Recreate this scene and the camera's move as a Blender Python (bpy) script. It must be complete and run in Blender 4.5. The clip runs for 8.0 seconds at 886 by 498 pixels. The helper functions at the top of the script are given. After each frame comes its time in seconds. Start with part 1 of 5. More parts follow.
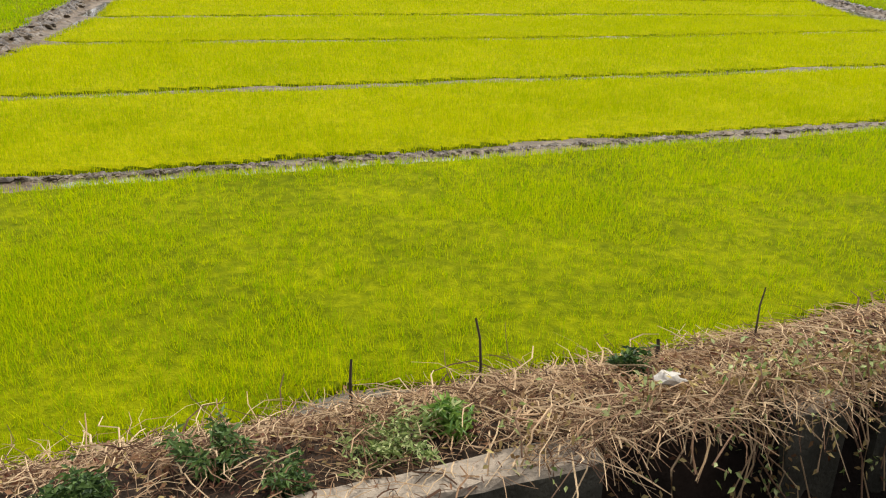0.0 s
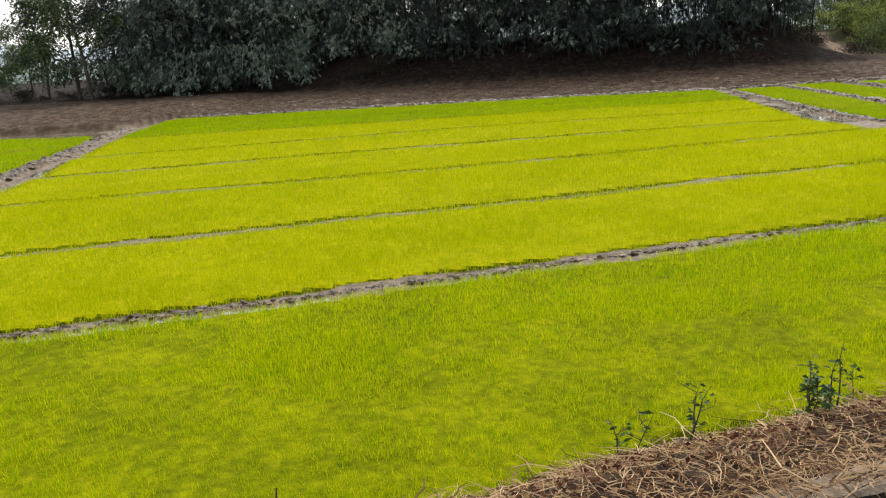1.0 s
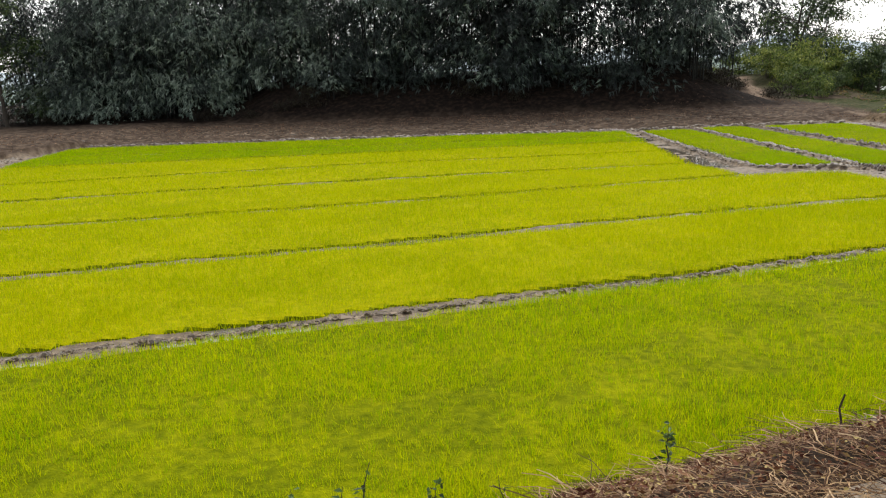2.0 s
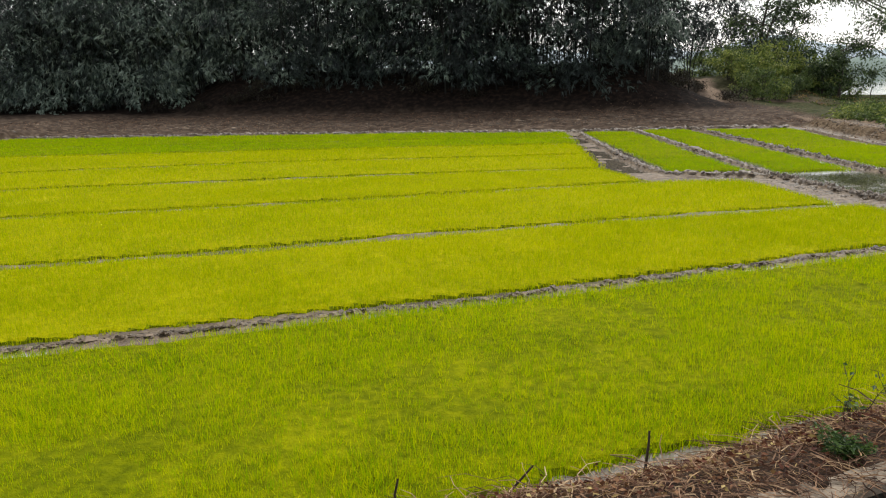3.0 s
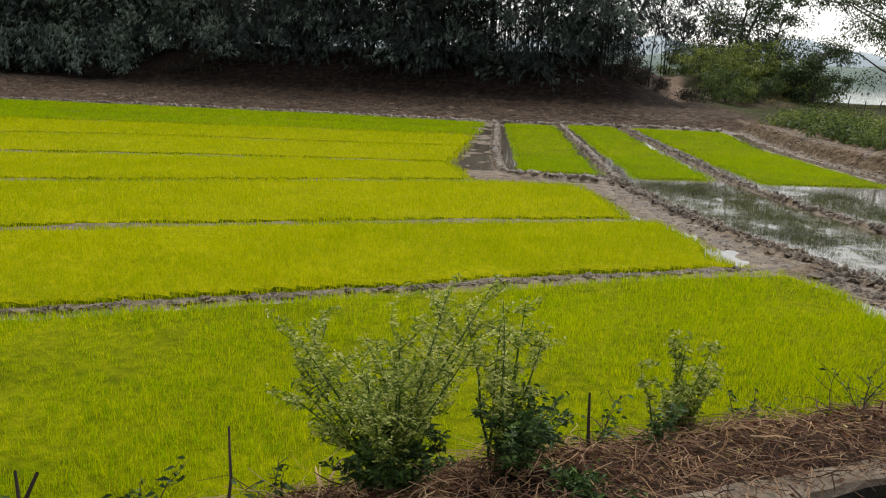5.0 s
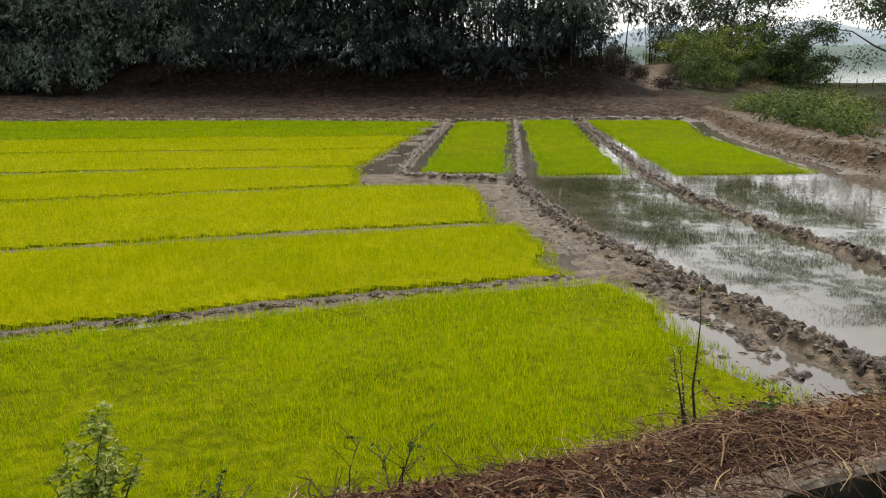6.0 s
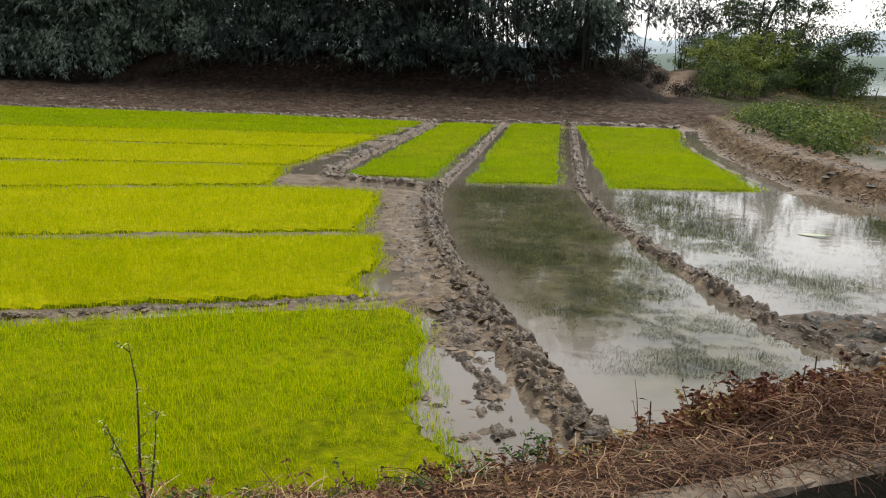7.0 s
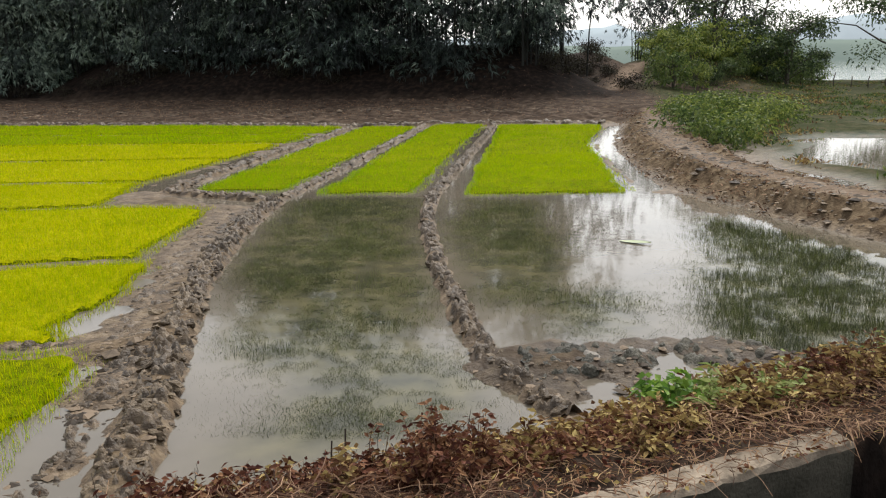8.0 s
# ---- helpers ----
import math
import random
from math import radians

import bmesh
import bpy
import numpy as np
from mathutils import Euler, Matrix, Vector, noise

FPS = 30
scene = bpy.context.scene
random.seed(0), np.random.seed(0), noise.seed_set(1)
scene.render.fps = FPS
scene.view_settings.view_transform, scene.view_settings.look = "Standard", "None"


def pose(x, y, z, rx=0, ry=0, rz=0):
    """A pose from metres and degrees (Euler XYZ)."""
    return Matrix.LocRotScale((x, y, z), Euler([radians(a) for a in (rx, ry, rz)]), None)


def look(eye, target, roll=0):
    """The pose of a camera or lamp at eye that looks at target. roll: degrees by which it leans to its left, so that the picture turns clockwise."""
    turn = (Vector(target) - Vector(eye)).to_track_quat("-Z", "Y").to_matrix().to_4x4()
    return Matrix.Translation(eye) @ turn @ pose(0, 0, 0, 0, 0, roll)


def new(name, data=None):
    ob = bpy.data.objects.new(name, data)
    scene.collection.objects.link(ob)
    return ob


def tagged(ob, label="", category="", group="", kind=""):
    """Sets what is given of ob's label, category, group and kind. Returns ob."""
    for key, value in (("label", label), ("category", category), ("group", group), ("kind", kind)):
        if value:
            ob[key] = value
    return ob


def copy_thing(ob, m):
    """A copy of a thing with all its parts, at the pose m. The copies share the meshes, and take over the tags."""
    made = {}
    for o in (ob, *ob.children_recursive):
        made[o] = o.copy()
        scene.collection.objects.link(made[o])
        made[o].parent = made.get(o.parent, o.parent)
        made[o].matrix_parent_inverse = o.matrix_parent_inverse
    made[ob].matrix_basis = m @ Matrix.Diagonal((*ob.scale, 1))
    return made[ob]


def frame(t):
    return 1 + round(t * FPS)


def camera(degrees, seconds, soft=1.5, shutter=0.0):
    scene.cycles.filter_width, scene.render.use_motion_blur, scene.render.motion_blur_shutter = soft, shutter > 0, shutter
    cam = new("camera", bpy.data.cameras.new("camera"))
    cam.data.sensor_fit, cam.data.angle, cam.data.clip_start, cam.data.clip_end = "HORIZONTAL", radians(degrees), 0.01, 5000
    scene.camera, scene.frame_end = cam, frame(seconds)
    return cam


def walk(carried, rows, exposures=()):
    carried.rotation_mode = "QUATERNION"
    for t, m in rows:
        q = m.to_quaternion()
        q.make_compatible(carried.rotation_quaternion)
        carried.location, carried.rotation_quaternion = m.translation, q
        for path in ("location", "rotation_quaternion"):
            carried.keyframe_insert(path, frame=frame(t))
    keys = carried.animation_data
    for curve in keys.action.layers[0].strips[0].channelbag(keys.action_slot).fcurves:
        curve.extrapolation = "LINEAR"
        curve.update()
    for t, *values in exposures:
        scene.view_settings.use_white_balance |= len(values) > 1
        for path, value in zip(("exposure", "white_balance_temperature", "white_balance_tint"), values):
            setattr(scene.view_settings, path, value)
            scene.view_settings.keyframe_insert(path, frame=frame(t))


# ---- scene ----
cam = camera(57.4, 8.0, 1.15)
PATH = [
    (0, (0.037, 0.108, 3.207), (0.06, 1.956, 2.441), 0.9),
    (0.5, (1.658, 0.531, 3.237), (1.591, 2.425, 2.597), -2.7),
    (1, (3.124, 1.0, 3.163), (3.052, 2.941, 2.689), -3.8),
    (1.5, (4.507, 1.55, 3.103), (4.504, 3.507, 2.689), -2.0),
    (1.7, (5.018, 1.783, 3.079), (5.046, 3.741, 2.672), -1.7),
    (2.8, (8.179, 2.884, 3.083), (8.212, 4.844, 2.687), -3.5),
    (3, (8.661, 3.051, 3.072), (8.735, 5.006, 2.66), -1.2),
    (3.5, (9.895, 3.414, 3.039), (10.012, 5.36, 2.592), 3.6),
    (4, (11.226, 3.898, 3.008), (11.321, 5.837, 2.526), 6.4),
    (4.5, (12.652, 4.412, 2.979), (12.773, 6.358, 2.531), 6.3),
    (4.7, (13.265, 4.658, 3.002), (13.372, 6.605, 2.557), 4.1),
    (5.8, (16.987, 6.03, 2.97), (16.987, 7.978, 2.518), 0.6),
    (6, (17.597, 6.273, 2.982), (17.592, 8.222, 2.532), -0.7),
    (6.5, (19.179, 6.839, 2.943), (19.094, 8.78, 2.47), -0.6),
    (7, (20.873, 7.422, 2.989), (20.75, 9.366, 2.536), 1.1),
    (7.5, (22.561, 8.059, 3.029), (22.478, 10.007, 2.582), 1.1),
    (8, (24.27, 8.869, 3.056), (24.154, 10.813, 2.601), -1.1),
]
walk(cam, [(t, look(eye, target, roll)) for t, eye, target, roll in PATH], [(0, 1.02), (1, 0.95), (1.7, 0.87), (3, 0.7), (4.5, 0.5), (6.5, 0.62), (8, 0.78)])


# ---- light ----
SUN_EL, SUN_AZ = 55.0, 18.0
world = bpy.data.worlds.new("world")
scene.world = world
world.use_nodes = True
wn, wl = world.node_tree.nodes, world.node_tree.links
sky = wn.new("ShaderNodeTexSky")
sky.sky_type, sky.sun_disc = "NISHITA", False
sky.sun_elevation, sky.sun_rotation = radians(SUN_EL), radians(SUN_AZ)
sky.air_density, sky.dust_density, sky.ozone_density = 1.2, 2.0, 1.0
veil = wn.new("ShaderNodeHueSaturation")
veil.inputs["Saturation"].default_value = 0.18
wl.new(sky.outputs[0], veil.inputs["Color"])
wl.new(veil.outputs[0], wn["Background"].inputs["Color"])
wn["Background"].inputs["Strength"].default_value = 0.15
sun = new("sun", bpy.data.lights.new("sun", "SUN"))
sun.data.energy, sun.data.angle, sun.data.color = 1.6, radians(10), (1.0, 0.95, 0.86)
sun_way = Vector((math.sin(radians(SUN_AZ)) * math.cos(radians(SUN_EL)), math.cos(radians(SUN_AZ)) * math.cos(radians(SUN_EL)), math.sin(radians(SUN_EL))))
sun.matrix_world = look(sun_way * 200, (0, 0, 0))


# ---- materials ----
def surface(name, colours, scale=6.0, rough=0.8, bump=0.3, bump_scale=60.0, spec=0.3, through_light=0.0, vary=0.0, per_object=False, wide=0.5):
    """A procedural surface: colours mixed by fine and wide noise, with relief."""
    m = bpy.data.materials.new(name)
    m.use_nodes = True
    n, l = m.node_tree.nodes, m.node_tree.links
    bsdf, out = n["Principled BSDF"], n["Material Output"]
    co = n.new("ShaderNodeTexCoord")
    fine, broad = n.new("ShaderNodeTexNoise"), n.new("ShaderNodeTexNoise")
    fine.inputs["Scale"].default_value, fine.inputs["Detail"].default_value = scale, 5
    broad.inputs["Scale"].default_value, broad.inputs["Detail"].default_value = scale * 0.08, 3
    geo = n.new("ShaderNodeNewGeometry")
    for t in (fine, broad):
        l.new(geo.outputs["Position"], t.inputs["Vector"])
    mix = n.new("ShaderNodeMix")
    mix.data_type = "FLOAT"
    mix.inputs["Factor"].default_value = wide
    l.new(fine.outputs[0], mix.inputs["A"]), l.new(broad.outputs[0], mix.inputs["B"])
    value = mix.outputs["Result"]
    if vary:
        add = n.new("ShaderNodeMath")
        add.operation = "MULTIPLY_ADD"
        src = n.new("ShaderNodeObjectInfo").outputs["Random"] if per_object else geo.outputs["Random Per Island"]
        sub = n.new("ShaderNodeMath")
        sub.operation = "SUBTRACT"
        sub.inputs[1].default_value = 0.5
        l.new(src, sub.inputs[0]), l.new(sub.outputs[0], add.inputs[0]), l.new(value, add.inputs[2])
        add.inputs[1].default_value = vary
        value = add.outputs[0]
    ramp = n.new("ShaderNodeValToRGB")
    e = ramp.color_ramp.elements
    while len(e) < len(colours):
        e.new(0.5)
    for i, c in enumerate(colours):
        e[i].position, e[i].color = 0.3 + 0.4 * i / max(1, len(colours) - 1), (*c, 1)
    l.new(value, ramp.inputs[0])
    l.new(ramp.outputs[0], bsdf.inputs["Base Color"])
    bsdf.inputs["Roughness"].default_value = rough
    bsdf.inputs["Specular IOR Level"].default_value = spec
    if bump:
        rel, b = n.new("ShaderNodeTexNoise"), n.new("ShaderNodeBump")
        rel.inputs["Scale"].default_value, rel.inputs["Detail"].default_value = bump_scale, 6
        l.new(geo.outputs["Position"], rel.inputs["Vector"]), l.new(rel.outputs[0], b.inputs["Height"])
        b.inputs["Strength"].default_value, b.inputs["Distance"].default_value = bump, 1.0 / bump_scale
        l.new(b.outputs[0], bsdf.inputs["Normal"])
    if through_light:
        tl, ms = n.new("ShaderNodeBsdfTranslucent"), n.new("ShaderNodeMixShader")
        l.new(ramp.outputs[0], tl.inputs["Color"])
        ms.inputs[0].default_value = through_light
        l.new(bsdf.outputs[0], ms.inputs[1]), l.new(tl.outputs[0], ms.inputs[2]), l.new(ms.outputs[0], out.inputs["Surface"])
    return m


RICE = surface("rice_leaf", [(0.28, 0.37, 0.0008), (0.4, 0.445, 0.0008), (0.51, 0.505, 0.001)], 1.6, 0.8, 0, spec=0.02, through_light=0.45, vary=0.6, wide=0.6)
RICE_GREEN = surface("green_rice_leaf", [(0.24, 0.38, 0.0008), (0.39, 0.47, 0.0008), (0.55, 0.57, 0.001)], 1.6, 0.8, 0, spec=0.02, through_light=0.45, vary=1.0, wide=0.5)
RICE_FRESH = surface("fresh_rice_leaf", [(0.2, 0.36, 0.0008), (0.3, 0.43, 0.0008), (0.42, 0.5, 0.001)], 1.6, 0.8, 0, spec=0.02, through_light=0.45, vary=0.5, wide=0.5)
# stem green deepened: shade along the beds' edges is put into this colour
RICE_LOW = surface("shaded_rice_stems", [(0.035, 0.05, 0.002), (0.085, 0.105, 0.002), (0.17, 0.19, 0.004)], 14.0, 0.9, 0.9, 45, spec=0.02, wide=0.3)
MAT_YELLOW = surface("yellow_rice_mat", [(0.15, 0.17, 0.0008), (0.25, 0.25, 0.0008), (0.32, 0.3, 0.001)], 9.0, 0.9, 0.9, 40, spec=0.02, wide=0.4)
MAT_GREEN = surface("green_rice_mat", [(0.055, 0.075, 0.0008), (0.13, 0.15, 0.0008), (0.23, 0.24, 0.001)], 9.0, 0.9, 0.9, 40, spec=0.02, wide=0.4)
RICE_DARK = surface("flooded_rice_leaf", [(0.02, 0.03, 0.01), (0.055, 0.07, 0.02), (0.13, 0.15, 0.045)], 3.0, 0.6, 0, spec=0.2, through_light=0.3, vary=0.4)
CLOD = surface("mud_clod", [(0.024, 0.016, 0.009), (0.085, 0.06, 0.036), (0.2, 0.15, 0.094)], 9.0, 0.5, 1.0, 30, spec=0.25, vary=0.14, per_object=True)
CRUMB = surface("mud_crumb", [(0.03, 0.02, 0.012), (0.08, 0.056, 0.035), (0.18, 0.13, 0.085)], 9.0, 0.7, 0, spec=0.3, vary=0.6)
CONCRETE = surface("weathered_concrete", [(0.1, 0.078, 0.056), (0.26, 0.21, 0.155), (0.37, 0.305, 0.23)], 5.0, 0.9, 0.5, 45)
CONCRETE_DARK = surface("dark_concrete", [(0.012, 0.012, 0.009), (0.045, 0.042, 0.03), (0.13, 0.118, 0.09)], 3.0, 0.95, 0.7, 40)
STRAW = surface("dry_straw", [(0.07, 0.036, 0.018), (0.26, 0.15, 0.075), (0.46, 0.31, 0.165)], 2.0, 0.8, 0, spec=0.15, vary=0.85, wide=0.7)
STRAW_PALE = surface("pale_straw", [(0.095, 0.05, 0.028), (0.33, 0.2, 0.11), (0.54, 0.385, 0.225)], 2.0, 0.8, 0, spec=0.15, vary=0.85, wide=0.7)
STRAW_RED = surface("rust_brown_stems", [(0.04, 0.019, 0.012), (0.14, 0.073, 0.043), (0.33, 0.205, 0.125)], 3.0, 0.8, 0, spec=0.2, vary=0.6)
TWIG = surface("dark_twig", [(0.03, 0.022, 0.016), (0.075, 0.055, 0.04)], 8.0, 0.85, 0.3, 90)
LEAF = surface("weed_leaf", [(0.02, 0.045, 0.01), (0.05, 0.1, 0.02), (0.12, 0.19, 0.045)], 5.0, 0.55, 0, spec=0.3, through_light=0.3, vary=0.5)
LEAF_LIGHT = surface("pale_weed_leaf", [(0.12, 0.18, 0.04), (0.25, 0.31, 0.09), (0.4, 0.43, 0.18)], 5.0, 0.6, 0, spec=0.3, through_light=0.3, vary=0.5)
LEAF_FRESH = surface("fresh_green_leaf", [(0.06, 0.14, 0.02), (0.13, 0.24, 0.035), (0.24, 0.35, 0.06)], 5.0, 0.5, 0, spec=0.3, through_light=0.35, vary=0.4)
LEAF_DRY = surface("withered_leaf", [(0.1, 0.042, 0.02), (0.24, 0.15, 0.06), (0.42, 0.32, 0.12)], 3.0, 0.7, 0, spec=0.2, through_light=0.2, vary=0.6)
LEAF_RED = surface("red_brown_leaf", [(0.06, 0.019, 0.012), (0.14, 0.053, 0.03), (0.24, 0.125, 0.062)], 3.0, 0.75, 0, spec=0.15, through_light=0.15, vary=0.6)
# one bamboo leaf in two tones: the grove's shade and its lit sprays as colour
BAMBOO_SHADED = surface("shaded_bamboo_leaf", [(0.004, 0.007, 0.007), (0.012, 0.02, 0.018), (0.06, 0.085, 0.07)], 1.1, 0.42, 0, spec=0.4, through_light=0.16, vary=0.35, wide=0.8)
BAMBOO_LIT = surface("lit_bamboo_leaf", [(0.03, 0.048, 0.04), (0.085, 0.13, 0.1), (0.3, 0.37, 0.29)], 1.1, 0.38, 0, spec=0.6, through_light=0.22, vary=0.35, wide=0.8)
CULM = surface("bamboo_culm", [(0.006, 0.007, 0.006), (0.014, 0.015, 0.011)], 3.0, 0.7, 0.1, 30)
BARK = surface("tree_bark", [(0.03, 0.025, 0.02), (0.09, 0.075, 0.06)], 5.0, 0.9, 0.6, 25)
TREE_LEAF = surface("broad_tree_leaf", [(0.02, 0.035, 0.014), (0.045, 0.075, 0.025), (0.09, 0.13, 0.04)], 0.8, 0.55, 0, spec=0.3, through_light=0.25, vary=0.6)
BUSH_LEAF = surface("bush_leaf", [(0.03, 0.055, 0.014), (0.075, 0.12, 0.025), (0.15, 0.19, 0.05)], 0.7, 0.55, 0, spec=0.3, through_light=0.3, vary=0.5)
SCRUB = surface("dark_scrub", [(0.01, 0.007, 0.006), (0.022, 0.017, 0.012), (0.05, 0.045, 0.025)], 0.8, 0.7, 0, spec=0.2, through_light=0.15, vary=0.6)
LEAF_PALE_BUSH = surface("light_bush_leaf", [(0.06, 0.095, 0.018), (0.15, 0.2, 0.035), (0.28, 0.31, 0.07)], 0.7, 0.55, 0, spec=0.3, through_light=0.3, vary=0.6)
# distance haze is put into the hills' pale colour and a faint glow
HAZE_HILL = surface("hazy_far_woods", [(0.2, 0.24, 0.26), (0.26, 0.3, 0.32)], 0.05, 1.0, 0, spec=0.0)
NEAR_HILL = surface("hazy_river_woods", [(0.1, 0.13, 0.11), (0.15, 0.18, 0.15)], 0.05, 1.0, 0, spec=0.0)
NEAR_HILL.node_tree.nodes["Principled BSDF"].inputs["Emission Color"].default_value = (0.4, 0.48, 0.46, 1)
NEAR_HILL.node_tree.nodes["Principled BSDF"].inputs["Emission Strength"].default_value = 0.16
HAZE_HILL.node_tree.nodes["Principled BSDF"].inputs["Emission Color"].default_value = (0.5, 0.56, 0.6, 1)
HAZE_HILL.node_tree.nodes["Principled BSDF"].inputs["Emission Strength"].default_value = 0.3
PALE = surface("pale_plastic", [(0.3, 0.27, 0.23), (0.46, 0.42, 0.36)], 20.0, 0.5, 0.3, 80)
STONE = surface("pale_stone", [(0.22, 0.2, 0.17), (0.34, 0.31, 0.27)], 12.0, 0.8, 0.4, 40)
LEAF_PALE = surface("pale_floating_leaf", [(0.25, 0.3, 0.16), (0.38, 0.42, 0.25)], 12.0, 0.5, 0.2, 60)


def ground_surface():
    """Soil: wet mud, dry tilled earth and grassy turf mixed by masks of the ground itself, then a mask of painted shade
    and mould.
    """
    m = bpy.data.materials.new("soil")
    m.use_nodes = True
    n, l = m.node_tree.nodes, m.node_tree.links
    bsdf = n["Principled BSDF"]
    geo = n.new("ShaderNodeNewGeometry")

    def noisy(scale, detail=6):
        t = n.new("ShaderNodeTexNoise")
        t.inputs["Scale"].default_value, t.inputs["Detail"].default_value = scale, detail
        l.new(geo.outputs["Position"], t.inputs["Vector"])
        return t.outputs[0]

    def ramp(src, *cols):
        r = n.new("ShaderNodeValToRGB")
        while len(r.color_ramp.elements) < len(cols):
            r.color_ramp.elements.new(0.5)
        for i, c in enumerate(cols):
            r.color_ramp.elements[i].position, r.color_ramp.elements[i].color = 0.3 + 0.4 * i / (len(cols) - 1), (*c, 1)
        l.new(src, r.inputs[0])
        return r.outputs[0]

    def mask(name):
        a = n.new("ShaderNodeAttribute")
        a.attribute_name = name
        return a.outputs["Fac"]

    def mixed(f, a, b):
        x = n.new("ShaderNodeMix")
        x.data_type = "RGBA"
        l.new(f, x.inputs["Factor"]), l.new(a, x.inputs["A"]), l.new(b, x.inputs["B"])
        return x.outputs["Result"]

    mud = ramp(noisy(5.0), (0.05, 0.034, 0.02), (0.112, 0.079, 0.049), (0.19, 0.142, 0.09))
    dry = ramp(noisy(2.2), (0.026, 0.018, 0.013), (0.06, 0.042, 0.03), (0.12, 0.089, 0.066))
    turf = ramp(noisy(3.0), (0.016, 0.024, 0.008), (0.04, 0.045, 0.016), (0.075, 0.06, 0.035))
    path = ramp(noisy(4.0), (0.12, 0.085, 0.06), (0.2, 0.15, 0.11))
    col = mixed(mask("dry"), mud, dry)
    col = mixed(mask("turf"), col, turf)
    # near-black soil that stands for shade under trees and in the ditch
    shade_mould = ramp(noisy(3.0), (0.006, 0.005, 0.004), (0.014, 0.01, 0.008), (0.034, 0.022, 0.016))
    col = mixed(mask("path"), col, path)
    col = mixed(mask("shade_mould"), col, shade_mould)
    l.new(col, bsdf.inputs["Base Color"])
    gloss = n.new("ShaderNodeMapRange")
    gloss.inputs["To Min"].default_value, gloss.inputs["To Max"].default_value = 0.06, 0.2
    l.new(mask("wet"), gloss.inputs["Value"]), l.new(gloss.outputs[0], bsdf.inputs["Specular IOR Level"])
    r = n.new("ShaderNodeMapRange")
    r.inputs["To Min"].default_value, r.inputs["To Max"].default_value = 0.95, 0.5
    l.new(mask("wet"), r.inputs["Value"]), l.new(r.outputs[0], bsdf.inputs["Roughness"])
    b = n.new("ShaderNodeBump")
    b.inputs["Strength"].default_value, b.inputs["Distance"].default_value = 0.9, 0.04
    l.new(noisy(16.0), b.inputs["Height"]), l.new(b.outputs[0], bsdf.inputs["Normal"])
    return m


def water_surface(name, deep, ripple=0.02, weedy=False):
    m = bpy.data.materials.new(name)
    m.use_nodes = True
    n, l = m.node_tree.nodes, m.node_tree.links
    bsdf = n["Principled BSDF"]
    geo, t, r = n.new("ShaderNodeNewGeometry"), n.new("ShaderNodeTexNoise"), n.new("ShaderNodeValToRGB")
    t.inputs["Scale"].default_value, t.inputs["Detail"].default_value = 0.5, 4
    l.new(geo.outputs["Position"], t.inputs["Vector"]), l.new(t.outputs[0], r.inputs[0])
    r.color_ramp.elements[0].position, r.color_ramp.elements[1].position = 0.35, 0.65
    r.color_ramp.elements[0].color = (*[c * 0.7 for c in deep], 1)
    r.color_ramp.elements[1].color = (*deep, 1)
    l.new(r.outputs[0], bsdf.inputs["Base Color"])
    if weedy:
        # drowned weed shows through and breaks the surface
        a, g, x, p = n.new("ShaderNodeAttribute"), n.new("ShaderNodeTexNoise"), n.new("ShaderNodeMix"), n.new("ShaderNodeMapRange")
        a.attribute_name = "weed"
        g.inputs["Scale"].default_value, g.inputs["Detail"].default_value = 2.2, 6
        c = n.new("ShaderNodeValToRGB")
        for e, at, col in zip(c.color_ramp.elements, (0.35, 0.68), ((0.03, 0.033, 0.016), (0.11, 0.1, 0.046))):
            e.position, e.color = at, (*col, 1)
        l.new(geo.outputs["Position"], g.inputs["Vector"]), l.new(g.outputs[0], c.inputs[0])
        x.data_type = "RGBA"
        l.new(a.outputs["Fac"], x.inputs["Factor"]), l.new(r.outputs[0], x.inputs["A"]), l.new(c.outputs[0], x.inputs["B"]), l.new(x.outputs["Result"], bsdf.inputs["Base Color"])
        p.inputs["To Min"].default_value, p.inputs["To Max"].default_value = 0.5, 0.2
        l.new(a.outputs["Fac"], p.inputs["Value"]), l.new(p.outputs[0], bsdf.inputs["Specular IOR Level"])
    bsdf.inputs["Roughness"].default_value, bsdf.inputs["IOR"].default_value = 0.05, 1.33
    w, b = n.new("ShaderNodeTexNoise"), n.new("ShaderNodeBump")
    w.inputs["Scale"].default_value = 4.0
    b.inputs["Strength"].default_value, b.inputs["Distance"].default_value = 0.4, ripple
    l.new(geo.outputs["Position"], w.inputs["Vector"]), l.new(w.outputs[0], b.inputs["Height"]), l.new(b.outputs[0], bsdf.inputs["Normal"])
    return m


SOIL = ground_surface()
WATER = water_surface("muddy_water", (0.15, 0.128, 0.098), 0.004, True)
RIVER = water_surface("river_water", (0.3, 0.31, 0.3), 0.02)


